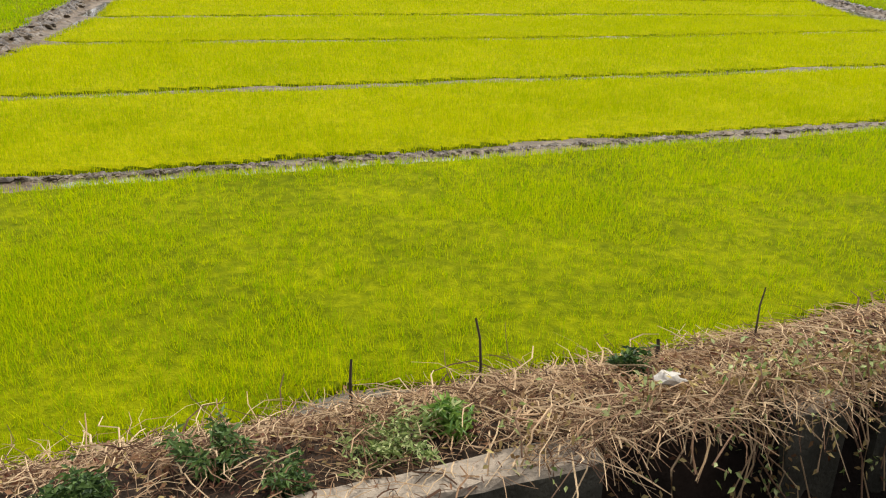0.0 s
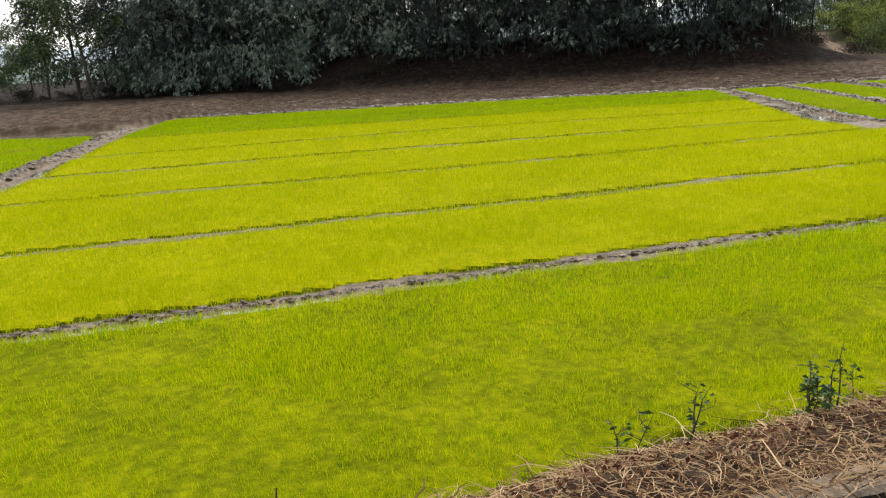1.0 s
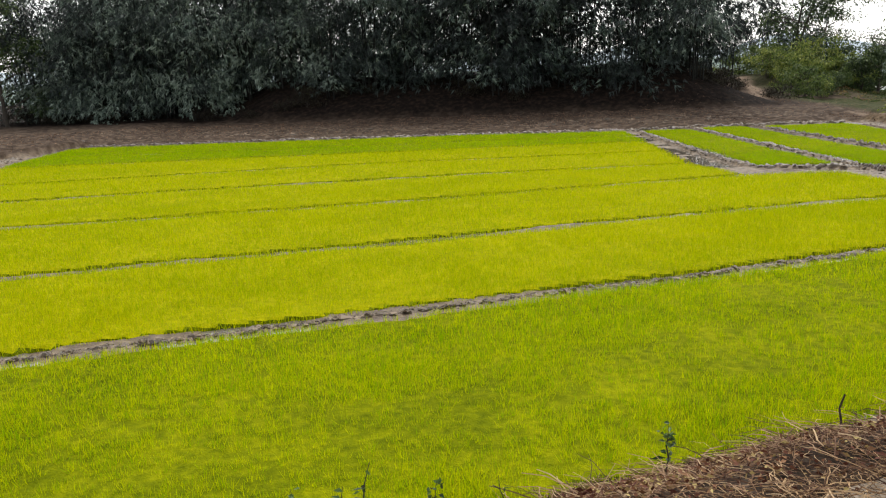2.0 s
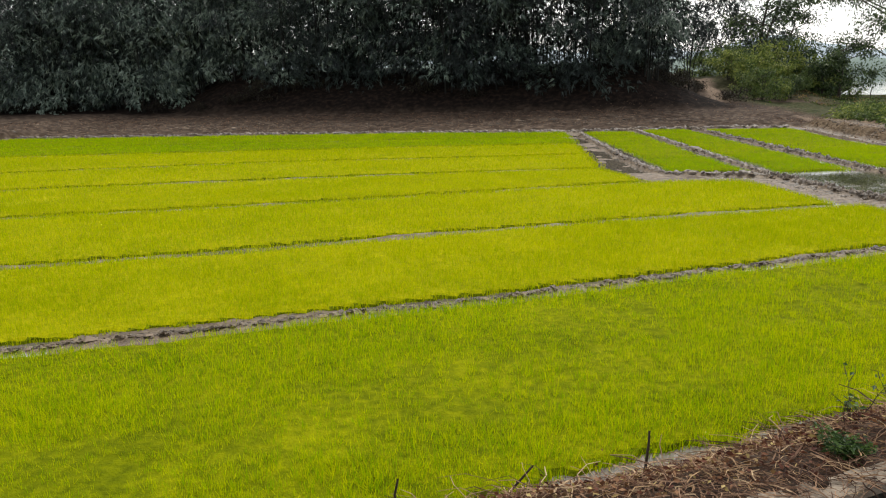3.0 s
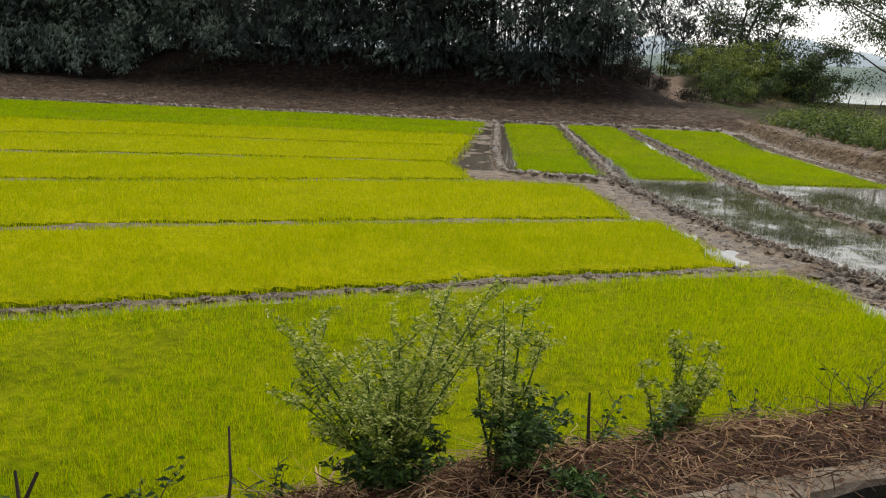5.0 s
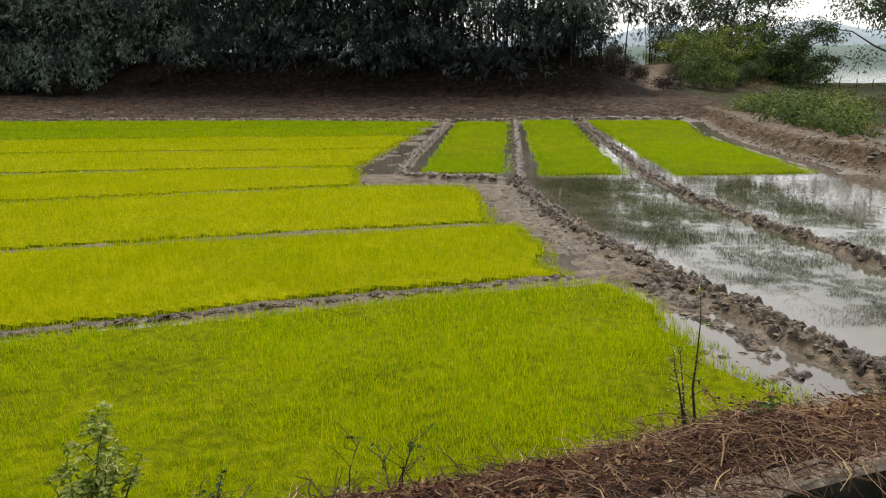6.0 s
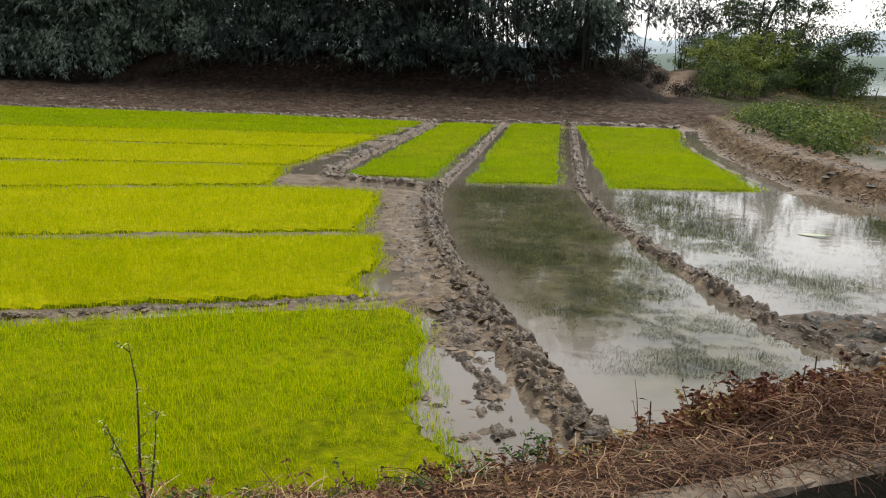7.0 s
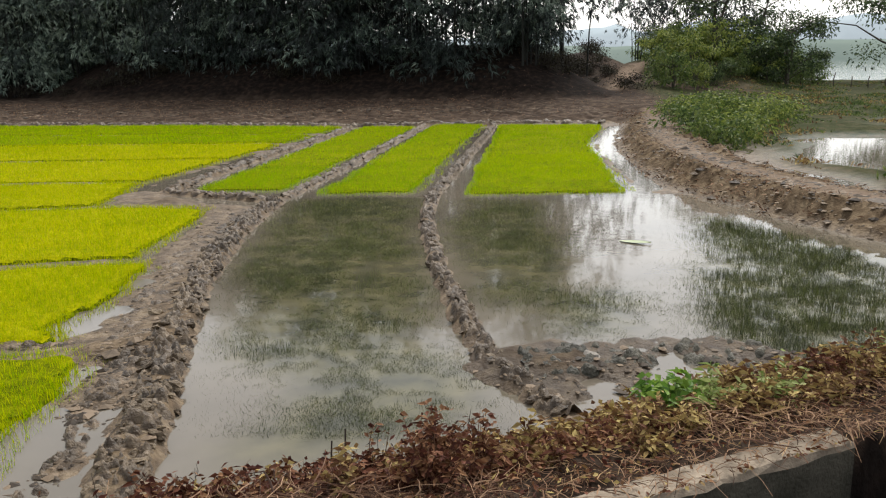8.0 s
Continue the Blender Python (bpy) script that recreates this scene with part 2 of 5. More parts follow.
# ---- mesh helpers ----
def mesh_of(name, verts, faces, mats, index=None, smooth=False):
    """A mesh from an array of points and an array (or list of arrays) of triangles or quads."""
    me = bpy.data.meshes.new(name)
    verts = np.asarray(verts, np.float32).reshape(-1, 3)
    groups = faces if isinstance(faces, list) else [faces]
    groups = [np.asarray(f, np.int32) for f in groups if len(f)]
    loops = np.concatenate([f.ravel() for f in groups])
    sizes = np.concatenate([np.full(len(f), f.shape[1], np.int32) for f in groups])
    me.vertices.add(len(verts)), me.loops.add(len(loops)), me.polygons.add(len(sizes))
    me.vertices.foreach_set("co", verts.ravel())
    me.loops.foreach_set("vertex_index", loops)
    me.polygons.foreach_set("loop_start", np.concatenate([[0], np.cumsum(sizes)[:-1]]).astype(np.int32))
    if index is not None:
        me.polygons.foreach_set("material_index", np.asarray(index, np.int32))
    me.polygons.foreach_set("use_smooth", np.full(len(sizes), smooth))
    for m in mats:
        me.materials.append(m)
    me.update(calc_edges=True)
    me.validate()
    return me


def child(name, me, parent, label="", at=None):
    ob = new(name, me)
    ob.parent = parent
    if at is not None:
        ob.matrix_basis = at
    return tagged(ob, label)


def tube(points, radii, sides=5):
    """Points and quads of a bent, tapering tube."""
    p = np.asarray(points, float)
    d = np.gradient(p, axis=0)
    d /= np.linalg.norm(d, axis=1)[:, None] + 1e-9
    ref = np.where(np.abs(d[:, 2:3]) > 0.9, np.array([[1.0, 0, 0]]), np.array([[0, 0, 1.0]]))
    a = np.cross(d, ref)
    a /= np.linalg.norm(a, axis=1)[:, None]
    b = np.cross(d, a)
    k = np.arange(sides) * 2 * np.pi / sides
    r = np.asarray(radii, float)[:, None, None]
    v = p[:, None] + r * (a[:, None] * np.cos(k)[None, :, None] + b[:, None] * np.sin(k)[None, :, None])
    f = []
    for i in range(len(p) - 1):
        for j in range(sides):
            f.append((i * sides + j, i * sides + (j + 1) % sides, (i + 1) * sides + (j + 1) % sides, (i + 1) * sides + j))
    return v.reshape(-1, 3), np.array(f)


def join(pieces):
    vs, fs, n = [], [], 0
    for v, f in pieces:
        vs.append(v), fs.append(np.asarray(f) + n)
        n += len(v)
    return np.concatenate(vs), np.concatenate(fs)


def leaves(rng, at, way, length, width, droop=0.3):
    """Kite-shaped leaves folded along the midrib: at (n,3), way (n,3) unit."""
    n = len(at)
    length = np.broadcast_to(length, n)[:, None]
    width = np.broadcast_to(width, n)[:, None]
    side = np.cross(way, rng.normal(size=(n, 3)))
    side /= np.linalg.norm(side, axis=1)[:, None] + 1e-9
    mid = at + way * length * 0.45 - np.array([0, 0, 1.0]) * length * droop * 0.2
    tip = at + way * length - np.array([0, 0, 1.0]) * length * droop
    v = np.stack([at, mid + side * width / 2, tip, mid - side * width / 2], 1).reshape(-1, 3)
    i = np.arange(n)[:, None] * 4
    return v, np.concatenate([i + [[0, 1, 2]], i + [[0, 2, 3]]], 0)


def unit(a):
    return a / (np.linalg.norm(a, axis=-1, keepdims=True) + 1e-9)


HASH = np.random.RandomState(7).rand(256, 256)


def bumps(x, y, size, octaves=3):
    """Smooth noise from 0 to 1 over the plan, for features about that size."""
    out, amp, total = 0.0, 1.0, 0.0
    for o in range(octaves):
        s = 2.0 ** o / size
        gx, gy = x * s + 17.3 * o, y * s + 5.1 * o
        ix, iy = np.floor(gx).astype(int), np.floor(gy).astype(int)
        fx, fy = gx - ix, gy - iy
        fx, fy = fx * fx * (3 - 2 * fx), fy * fy * (3 - 2 * fy)
        h = lambda a, b: HASH[a % 256, b % 256]
        out = out + amp * ((h(ix, iy) * (1 - fx) + h(ix + 1, iy) * fx) * (1 - fy) + (h(ix, iy + 1) * (1 - fx) + h(ix + 1, iy + 1) * fx) * fy)
        total += amp
        amp *= 0.5
    return out / total


# ---- the plan ----
CA, SA = math.cos(radians(20)), math.sin(radians(20))


def road_xy(u, v):
    """From along and across the road to x, y."""
    return u * CA - v * SA, u * SA + v * CA


def wall_line(u):
    """Across-road place of the wall's road face."""
    return 2.7 + 0.0165 * np.maximum(0, u - 20) ** 1.7


def line_far(x, y, pts):
    """Distance of the points x, y from a polyline."""
    best = np.full(np.shape(x), 1e9)
    for (ax, ay), (bx, by) in zip(pts, pts[1:]):
        dx, dy = bx - ax, by - ay
        k = np.clip(((x - ax) * dx + (y - ay) * dy) / (dx * dx + dy * dy), 0, 1)
        best = np.minimum(best, np.hypot(x - ax - k * dx, y - ay - k * dy))
    return best


def inside(x, y, poly):
    r = np.zeros(np.shape(x), bool)
    for (ax, ay), (bx, by) in zip(poly, poly[1:] + poly[:1]):
        if ay != by:
            r ^= ((ay > y) != (by > y)) & (x < (bx - ax) * (y - ay) / (by - ay) + ax)
    return r


GROOVES = [
    ([(-14, 7.4), (-2.9, 10.45), (1.2, 11.6), (5.6, 12.85), (9.8, 14.0), (16.8, 16.4), (20.4, 17.4)], 0.14),
    ([(-14, 13.1), (-5.5, 15.2), (-0.6, 16.4), (5.2, 17.8), (12.9, 20.0), (20, 21.4)], 0.1),
    ([(-14, 20.3), (-8.9, 21.2), (-1.8, 22.3), (6.0, 23.8), (14.9, 26.0), (20, 26.8)], 0.1),
    ([(-15, 25.8), (-10.1, 26.6), (-1.8, 28.3), (6.7, 29.4), (17, 30.1)], 0.1),
    ([(-16, 31.4), (-11.5, 32.1), (3.0, 34.8), (17, 35.0)], 0.1),
    ([(-17, 40.0), (8, 40.2), (18, 40.0)], 0.1),
    ([(-17, 45.6), (8, 44.7), (18, 43.6)], 0.1),
]
FAR_EDGE = [(-17, 52.9), (-1.0, 51.0), (9, 49.6), (18, 47.3)]
LEFT_EDGE = [(-16, 2.0), (-16, 17.5), (-9.9, 18.6), (-10.5, 24), (-10.9, 27), (-14.1, 41.5), (-15.6, 53)]
RIGHT_EDGE = [(20.9, 11.0), (20.65, 13.2), (20.35, 14.0), (20.25, 16.0), (20.05, 16.9), (19.2, 17.9), (19.0, 21.0), (18.45, 21.4), (18.45, 25.8), (15.4, 26.3), (15.1, 29.7), (15.6, 34), (17.0, 46.1), (17.2, 47.4)]
RIGHT_BEDS = [
    [(16.95, 28.35), (19.25, 28.25), (20.85, 47.3), (18.25, 47.8)],
    [(20.15, 27.6), (22.45, 27.75), (24.0, 47.9), (21.6, 48.2)],
    [(23.65, 27.35), (27.45, 27.45), (27.9, 38.6), (29.5, 46.7), (24.8, 47.5)],
]
LEFT_BED = [(-11.4, 19.4), (-11.9, 24.0), (-13.2, 28.9), (-13.9, 33.5), (-16.0, 42.6), (-22, 44.3), (-34, 46), (-30, 19)]
BUNDS = {
    "main": ([(22.0, 12.7), (21.5, 14.2), (20.95, 16.4), (20.1, 19.8), (19.6, 23.2), (19.45, 26.6)], 0.22, 0.11),
    "corner": ([(19.45, 26.7), (17.7, 27.45), (16.4, 28.0), (16.6, 32.5), (17.75, 46.3)], 0.17, 0.1),
    "between": ([(19.55, 27.0), (20.6, 40.0), (21.2, 47.8)], 0.15, 0.08),
    "middle": ([(25.0, 15.3), (24.3, 16.6), (24.0, 17.9), (23.5, 20.6), (23.05, 24.1), (22.95, 27.2), (24.35, 45), (24.5, 47.8)], 0.15, 0.09),
    "back": ([(-16, 53.5), (-1.0, 51.7), (9, 50.3), (17.6, 48.0), (24.0, 48.6), (29.8, 47.7)], 0.22, 0.13),
    "west": ([(-16, 17.0), (-10.2, 18.4), (-11.0, 23.0), (-12.1, 27.2), (-13.1, 32.8), (-15.0, 42.9), (-15.6, 45.4)], 0.4, 0.12),
    "seed": ([(x, y + 0.06) for x, y in GROOVES[0][0][:-1]] + [(19.6, 17.3)], 0.09, 0.035),
}
CAUSEWAY = [(32.6, 52), (31.7, 46), (30.2, 37), (29.9, 31.5), (30.2, 28.2), (30.75, 26), (31.5, 23.6), (32.6, 20.5), (36, 16.5), (50, 11)]
TREE_LINE = [(-300, 152), (-40, 80), (-25, 74), (-5, 68.5), (12, 64), (26, 60.5), (33, 60), (60, 64)]
TL = np.array(TREE_LINE)
FE = np.array([(-300, 110), (-60, 56), (-24, 46.8), (-16.5, 46.2), (-15, 53.4), (-1, 51.8), (9, 50.5), (17.6, 48.3), (30, 48.2), (60, 48)])


def height(x, y, fine=True):
    """The ground's height, with the masks dry, turf, path and wet, and one of painted shade and mould."""
    v = -x * SA + y * CA
    u = x * CA + y * SA
    n1, n2, n3 = bumps(x, y, 0.45, 3), bumps(x, y, 1.7, 3), bumps(x, y, 9.0, 3)
    z = -0.05 + 0.05 * (n1 - 0.5) + 0.12 * (n2 - 0.5)
    # flooded plots
    pond = inside(x, y, [(20.85, 16.4), (21.4, 14.4), (22.1, 12.5), (31, 15.5), (29.0, 21.9), (28.5, 27.0), (28.2, 27.3), (19.4, 27.3), (19.55, 23.2), (20.05, 19.8)])
    z = np.where(pond, z - 0.12, z)
    # wet mud along the main bund and in the first furrow
    flat = np.clip(1 - line_far(x, y, [(20.6, 13.5), (20.3, 17.0), (19.4, 20), (18.9, 25.5), (15.9, 27.0), (15.9, 31), (17.3, 46)]) / 0.8, 0, 1)
    z = z + np.minimum(flat * 2, 1) * (0.046 + 0.032 * np.clip((y - 16.8) / 1.2, 0, 1) - 0.035 * np.clip((y - 28) / 1.5, 0, 1) + 0.15 * (bumps(x + 3, y, 0.5, 3) - 0.5))
    west = np.clip(1.6 - line_far(x, y, BUNDS["west"][0]) / 1.0, 0, 1)
    z = z + 0.06 * west
    shelf = np.clip(1 - np.hypot((x - 25.9) / 2.3, (y - 16.6) / 1.25), 0, 1)
    z = z + np.minimum(shelf * 3, 1) * (0.225 + 0.2 * (bumps(x, y + 3, 0.3, 3) - 0.5))
    hollow = np.clip(1.4 - np.hypot((x - 26.3) / 0.5, (y - 16.4) / 0.5), 0, 1) + np.clip(1.4 - line_far(x, y, [(25.25, 16.2), (25.4, 15.3)]) / 0.14, 0, 1)
    z = z - 0.15 * np.minimum(hollow, 1)
    furrow = np.clip(1 - line_far(x, y, GROOVES[0][0]) / 0.6, 0, 1)
    z = z + 0.055 * np.minimum(furrow * 3, 1)
    bed_end = np.interp(y, [p[1] for p in RIGHT_EDGE], [p[0] for p in RIGHT_EDGE])
    for pts, half in GROOVES[1:]:
        z = z + 0.06 * np.clip(1.6 - line_far(x, y, pts) / 0.3, 0, 1) * np.clip((bed_end - x) / 0.3, 0, 1)
    for pts, half, up in BUNDS.values():
        d = line_far(x, y, pts) * (0.75 + 0.5 * n2)
        z = np.maximum(z, -0.06 + (up * (0.75 + 0.9 * (n1 - 0.35) + 1.1 * (bumps(x, y, 0.19, 2) - 0.5)) + 0.06) * np.clip(1.4 - (d / half) ** 2, 0, 1) ** 0.7)
    channel = np.clip(1.5 - line_far(x, y, [(28.1, 28.0), (28.2, 36), (28.8, 41), (29.9, 46.0)]) / 0.2, 0, 1)
    # causeway with a footpath
    d = line_far(x, y, CAUSEWAY)
    side = np.clip((1.75 + 0.6 * (n2 - 0.5) - d) / 1.0, 0, 1)
    clods = 0.5 * (n1 - 0.5) + 0.35 * (bumps(x, y + 4, 0.25, 2) - 0.5)
    z = np.maximum(z, -0.2 + (0.64 + clods * np.clip((d - 0.45) / 0.4, 0, 1)) * side)
    z = np.where((d < 2.3) & (y > 27.2) & (y < 48), np.maximum(z, 0.012 + 0.07 * (n1 - 0.5) + 0.05 * (n2 - 0.5)), z)
    z = z - 0.1 * channel
    path = np.clip((0.5 + 0.5 * (n2 - 0.5) - d) / 0.3, 0, 1)
    turf = np.zeros_like(z)
    # eastern marsh, pool and river side
    east = np.clip((x - np.interp(y, [0, 15, 23, 32, 46, 60], [60, 35, 33, 32, 33, 34])) / 1.5, 0, 1) * (y < 70)
    pool = np.clip(1.25 - np.hypot((x - 37.8) / 4.0, (y - 34) / 6.0) + 0.9 * (n2 - 0.5), 0, 1)
    z = np.where(east > 0, z * (1 - east) + east * (0.2 + 0.35 * (n2 - 0.5) - pool * 0.7), z)
    turf = np.maximum(turf, east)
    # tilled strip, then the bank under the trees
    ye, yt = np.interp(x, FE[:, 0], FE[:, 1]), np.interp(x, TL[:, 0], TL[:, 1])
    s = (y - ye) / np.maximum(yt - ye, 2)
    till = 0.12 + 0.5 * np.clip(s, 0, 1) + 0.26 * (n1 - 0.5) + 0.2 * (n2 - 0.5)
    wood = (3.3 + 0.6 * (n3 - 0.5)) * np.clip((y - yt) / 6.5, 0, 1) ** 0.9 * np.clip((33 - x) / 7, 0.0, 1) * np.clip((x + 14) / 8, 0.12, 1) + 0.5 * (n3 - 0.5) * np.clip((y - yt) / 5, 0, 1)
    k = np.clip((y - ye) / 0.5, 0, 1)
    low = np.clip((x - 35) / 5, 0, 1)
    till = till * (1 - low) + (0.12 + 0.25 * (n2 - 0.5)) * low
    till = till + 0.3 * np.clip((-13 - x) / 2, 0, 1) * np.clip(1.5 - s, 0, 1)
    land = till + wood
    z = z * (1 - k) + land * k
    hill = 2.8 * np.exp(-(((x - 41) / 7) ** 2 + ((y - 86) / 12) ** 2) ** 1.2)
    saddle = 3.0 * np.exp(-(((x - 33) / 5) ** 2 + ((y - 86) / 14) ** 2))
    z = np.maximum(z, np.minimum(z, 0.5) + np.maximum(hill, saddle))
    dry = np.clip((y - ye + 0.4) / 0.8, 0, 1)
    foot = line_far(x, y, [(33, 66), (35.5, 76), (37.5, 83), (35.4, 88), (36.2, 92), (37, 99)])
    path = np.maximum(path, np.clip((0.9 - foot) / 0.5, 0, 1))
    turf = np.maximum(turf, np.clip((hill - 0.4) / 0.8, 0, 1) * 0.85 * (1 - path) * np.clip((x - 35) / 3, 0, 1))
    # river
    far_side = np.clip((y - 101 + 0.25 * (x - 60)) / 6, 0, 1) * np.clip((x - 54) / 6, 0, 1)
    z = z * (1 - far_side) - 1.6 * far_side
    turf = np.maximum(turf, np.clip((x - 42) / 4, 0, 1) * np.clip((y - 52) / 5, 0, 1) * (1 - far_side))
    # the roadside bank, ditch and road
    toe = 4.85 + 0.35 * (n2 - 0.5) + 0.6 * np.clip((u - 25) / 4, 0, 1.5)
    bank = np.clip((toe - v) / 1.5, 0, 1)
    rise = 0.86 * bank ** 1.05 + 0.12 * (n1 - 0.5) * bank
    z = np.where(v < toe, np.maximum(z, rise - 0.05 * (1 - bank)), z)
    dry = np.maximum(dry, np.clip(bank * 5, 0, 1))
    wall = wall_line(np.clip(u, 0, 31))
    ditch = np.clip((wall + 0.08 - v) / 0.1, 0, 1)
    z = np.where(v < wall + 0.1, z * (1 - ditch) + ditch * (0.05 + 0.1 * (n1 - 0.5) + 1.35 * np.clip((2.3 - v) / 0.9, 0, 1)), z)
    path = np.where(v < 1.3, 0.6, np.where(v < wall + 0.1, 0, path))
    wet = np.clip((0.16 - z) / 0.12, 0, 1) * (1 - dry) * 0.9
    # shade under the trees, painted into the bank's soil
    shade_mould = np.clip((y - yt + 0.6) / 1.3 + 0.8 * (n2 - 0.5), 0, 1) * np.clip((36 - x) / 5, 0, 1) * np.clip((foot - 0.9) / 0.8, 0, 1)
    # the shelf's own rotting mud
    shade_mould = np.maximum(shade_mould, 0.55 * np.minimum(shelf * 3, 1) * (0.5 + n2))
    # patchy darker soil over the roadside bank
    shade_mould = np.maximum(shade_mould, np.clip(bank * 3, 0, 1) * (0.1 + 0.45 * n2) * (v > 2.5))
    # shade of the ditch and wall gap, painted into the soil too
    shade_mould = np.maximum(shade_mould, np.clip((wall + 0.16 - v) / 0.06, 0, 1) * (v > 1.5))
    return z, dry, turf, path, wet, shade_mould


def steps(*spans):
    """A row of coordinates from spans (start, end, step)."""
    out = [np.arange(a, b, s) for a, b, s in spans]
    return np.concatenate(out)


def outward(start, sign, first=3.0, ratio=1.35, end=3500):
    r, x, s = [], start, first
    while abs(x) < end:
        x += sign * s
        s *= ratio
        r.append(x)
    return np.array(r)


def build_ground():
    gx = np.concatenate([outward(-40, -1)[::-1], steps((-40, -16, 0.8), (-16, -6, 0.22), (-6, 30, 0.115), (30, 36, 0.2), (36, 75, 0.6)), outward(75, 1)])
    gy = np.concatenate([outward(-6, -1)[::-1], steps((-6, 0, 0.5), (0, 24, 0.115), (24, 32, 0.15), (32, 56, 0.25), (56, 112, 0.6)), outward(112, 1)])
    x, y = np.meshgrid(gx, gy)
    z, dry, turf, path, wet, shade_mould = height(x, y)
    ny, nx = x.shape
    i = np.arange(ny * nx).reshape(ny, nx)
    f = np.stack([i[:-1, :-1], i[:-1, 1:], i[1:, 1:], i[1:, :-1]], -1).reshape(-1, 4)
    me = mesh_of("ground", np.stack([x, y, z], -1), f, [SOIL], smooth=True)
    for name, a in (("dry", dry), ("turf", turf), ("path", path), ("wet", wet), ("shade_mould", shade_mould)):
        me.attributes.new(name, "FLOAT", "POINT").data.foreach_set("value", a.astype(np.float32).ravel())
    return tagged(new("ground", me), "brown muddy ground with furrows, banks and a tilled strip", "ground", kind="structure")


ground = build_ground()


def sheet(name, poly, z, mat, label):
    me = bpy.data.meshes.new(name)
    bm = bmesh.new()
    bm.faces.new([bm.verts.new((x, y, z)) for x, y in poly])
    bm.to_mesh(me)
    bm.free()
    me.materials.append(mat)
    return tagged(new(name, me), label, "water", kind="structure")


WEED_PATCHES = [
    [(19.8, 26.9), (22.8, 27.0), (23.2, 22.6), (23.6, 19.0), (23.4, 17.1), (22.4, 15.9), (21.4, 17.1), (21.0, 19.5), (20.4, 21.0), (20.0, 24.0)],
    [(22.9, 16.8), (24.2, 17.1), (24.3, 15.5), (23.1, 14.4), (22.2, 14.4), (22.2, 15.7)],
    [(23.5, 26.8), (25.0, 26.6), (25.4, 22.5), (25.2, 19.6), (24.5, 18.3), (23.9, 20.5)],
    [(28.5, 24.6), (29.6, 22.5), (30.4, 20.1), (29.2, 17.0), (27.5, 16.5), (26.8, 17.5), (27.0, 19.3), (27.9, 22.2)],
    [(25.0, 19.4), (26.2, 19.6), (25.9, 17.6), (24.9, 17.5)],
]


def flooded(x, y):
    dx, dy = 0.8 * (bumps(x, y, 1.2, 3) - 0.5), 0.8 * (bumps(x + 20, y, 1.2, 3) - 0.5)
    ok = np.zeros(np.shape(x), bool)
    for poly in WEED_PATCHES:
        ok |= inside(x + dx, y + dy, poly)
    return ok & (line_far(x, y, BUNDS["middle"][0]) > 0.25) & (line_far(x, y, BUNDS["main"][0]) > 0.45)


def paddy_water():
    """Shallow water over the plots, with the cover of drowned weed."""
    gx, gy = steps((-34, 19, 2.0), (19, 30.5, 0.16), (30.5, 49, 2.0)), steps((0, 14.5, 1.0), (14.5, 28, 0.16), (28, 48, 2.0))
    x, y = np.meshgrid(gx, gy)
    rng = np.random.RandomState(12)
    weed_cover = np.zeros_like(x)
    for _ in range(30):
        weed_cover += flooded(x + rng.normal(0, 0.25), y + rng.normal(0, 0.25)) / 30
    i = np.arange(x.size).reshape(x.shape)
    f = np.stack([i[:-1, :-1], i[:-1, 1:], i[1:, 1:], i[1:, :-1]], -1).reshape(-1, 4)
    f = f[(-x * SA + y * CA).ravel()[f].max(1) > 4.3]
    me = mesh_of("water", np.stack([x, y, x * 0], -1), f, [WATER], smooth=True)
    me.attributes.new("weed", "FLOAT", "POINT").data.foreach_set("value", (0.8 * weed_cover).astype(np.float32).ravel())
    return tagged(new("water", me), "shallow muddy water standing in the paddy plots", "water", kind="structure")


paddy_water()
sheet("river", [(40, 90), (3000, 90), (3000, 900), (40, 900)], -0.55, RIVER, "pale wide river behind the bushy bank")


# ---- rice beds ----
def edge(pts, q):
    """Interpolate x along a line that runs in y."""
    p = np.array(pts)
    return np.interp(q, p[:, 1], p[:, 0])


def along(pts, q):
    p = np.array(pts)
    return np.interp(q, p[:, 0], p[:, 1])


def left_block(k):
    """A test for points in the k-th bed of the large block, counted from the road."""
    def test(x, y):
        wob = 0.22 * (bumps(x, y, 0.6, 2) - 0.5) + 0.25 * (bumps(x + 40, y, 2.5, 2) - 0.5)
        ok = (x > edge(LEFT_EDGE, y) + wob) & (x < edge(RIGHT_EDGE, y) + wob * 1.3)
        # furrows close up and open again along their length
        if k == 0:
            ok &= -x * SA + y * CA > 4.72 + wob * 1.5
        else:
            pts, half = GROOVES[k - 1]
            half = half * (0.45 + 1.1 * bumps(x, y * 0 + 5.0, 1.4, 3) if k == 1 else 0.35 + 1.2 * bumps(x, y * 0 + 9.0 * k, 2.2, 3))
            ok &= y > along(pts, x) + half + wob * 0.6 + (0.06 if k == 1 else 0)
        if k < len(GROOVES):
            pts, half = GROOVES[k]
            half = half * (0.45 + 1.1 * bumps(x, y * 0 + 5.0, 1.4, 3) if k == 0 else 0.35 + 1.2 * bumps(x, y * 0 + 9.0 * (k + 1), 2.2, 3))
            ok &= y < along(pts, x) - half + wob * 0.6
        else:
            ok &= y < along(FAR_EDGE, x) + wob
        return ok
    return test


def in_poly(poly):
    return lambda x, y: inside(x + 0.25 * (bumps(x, y, 0.6, 2) - 0.5), y + 0.25 * (bumps(x + 9, y, 0.6, 2) - 0.5), poly)


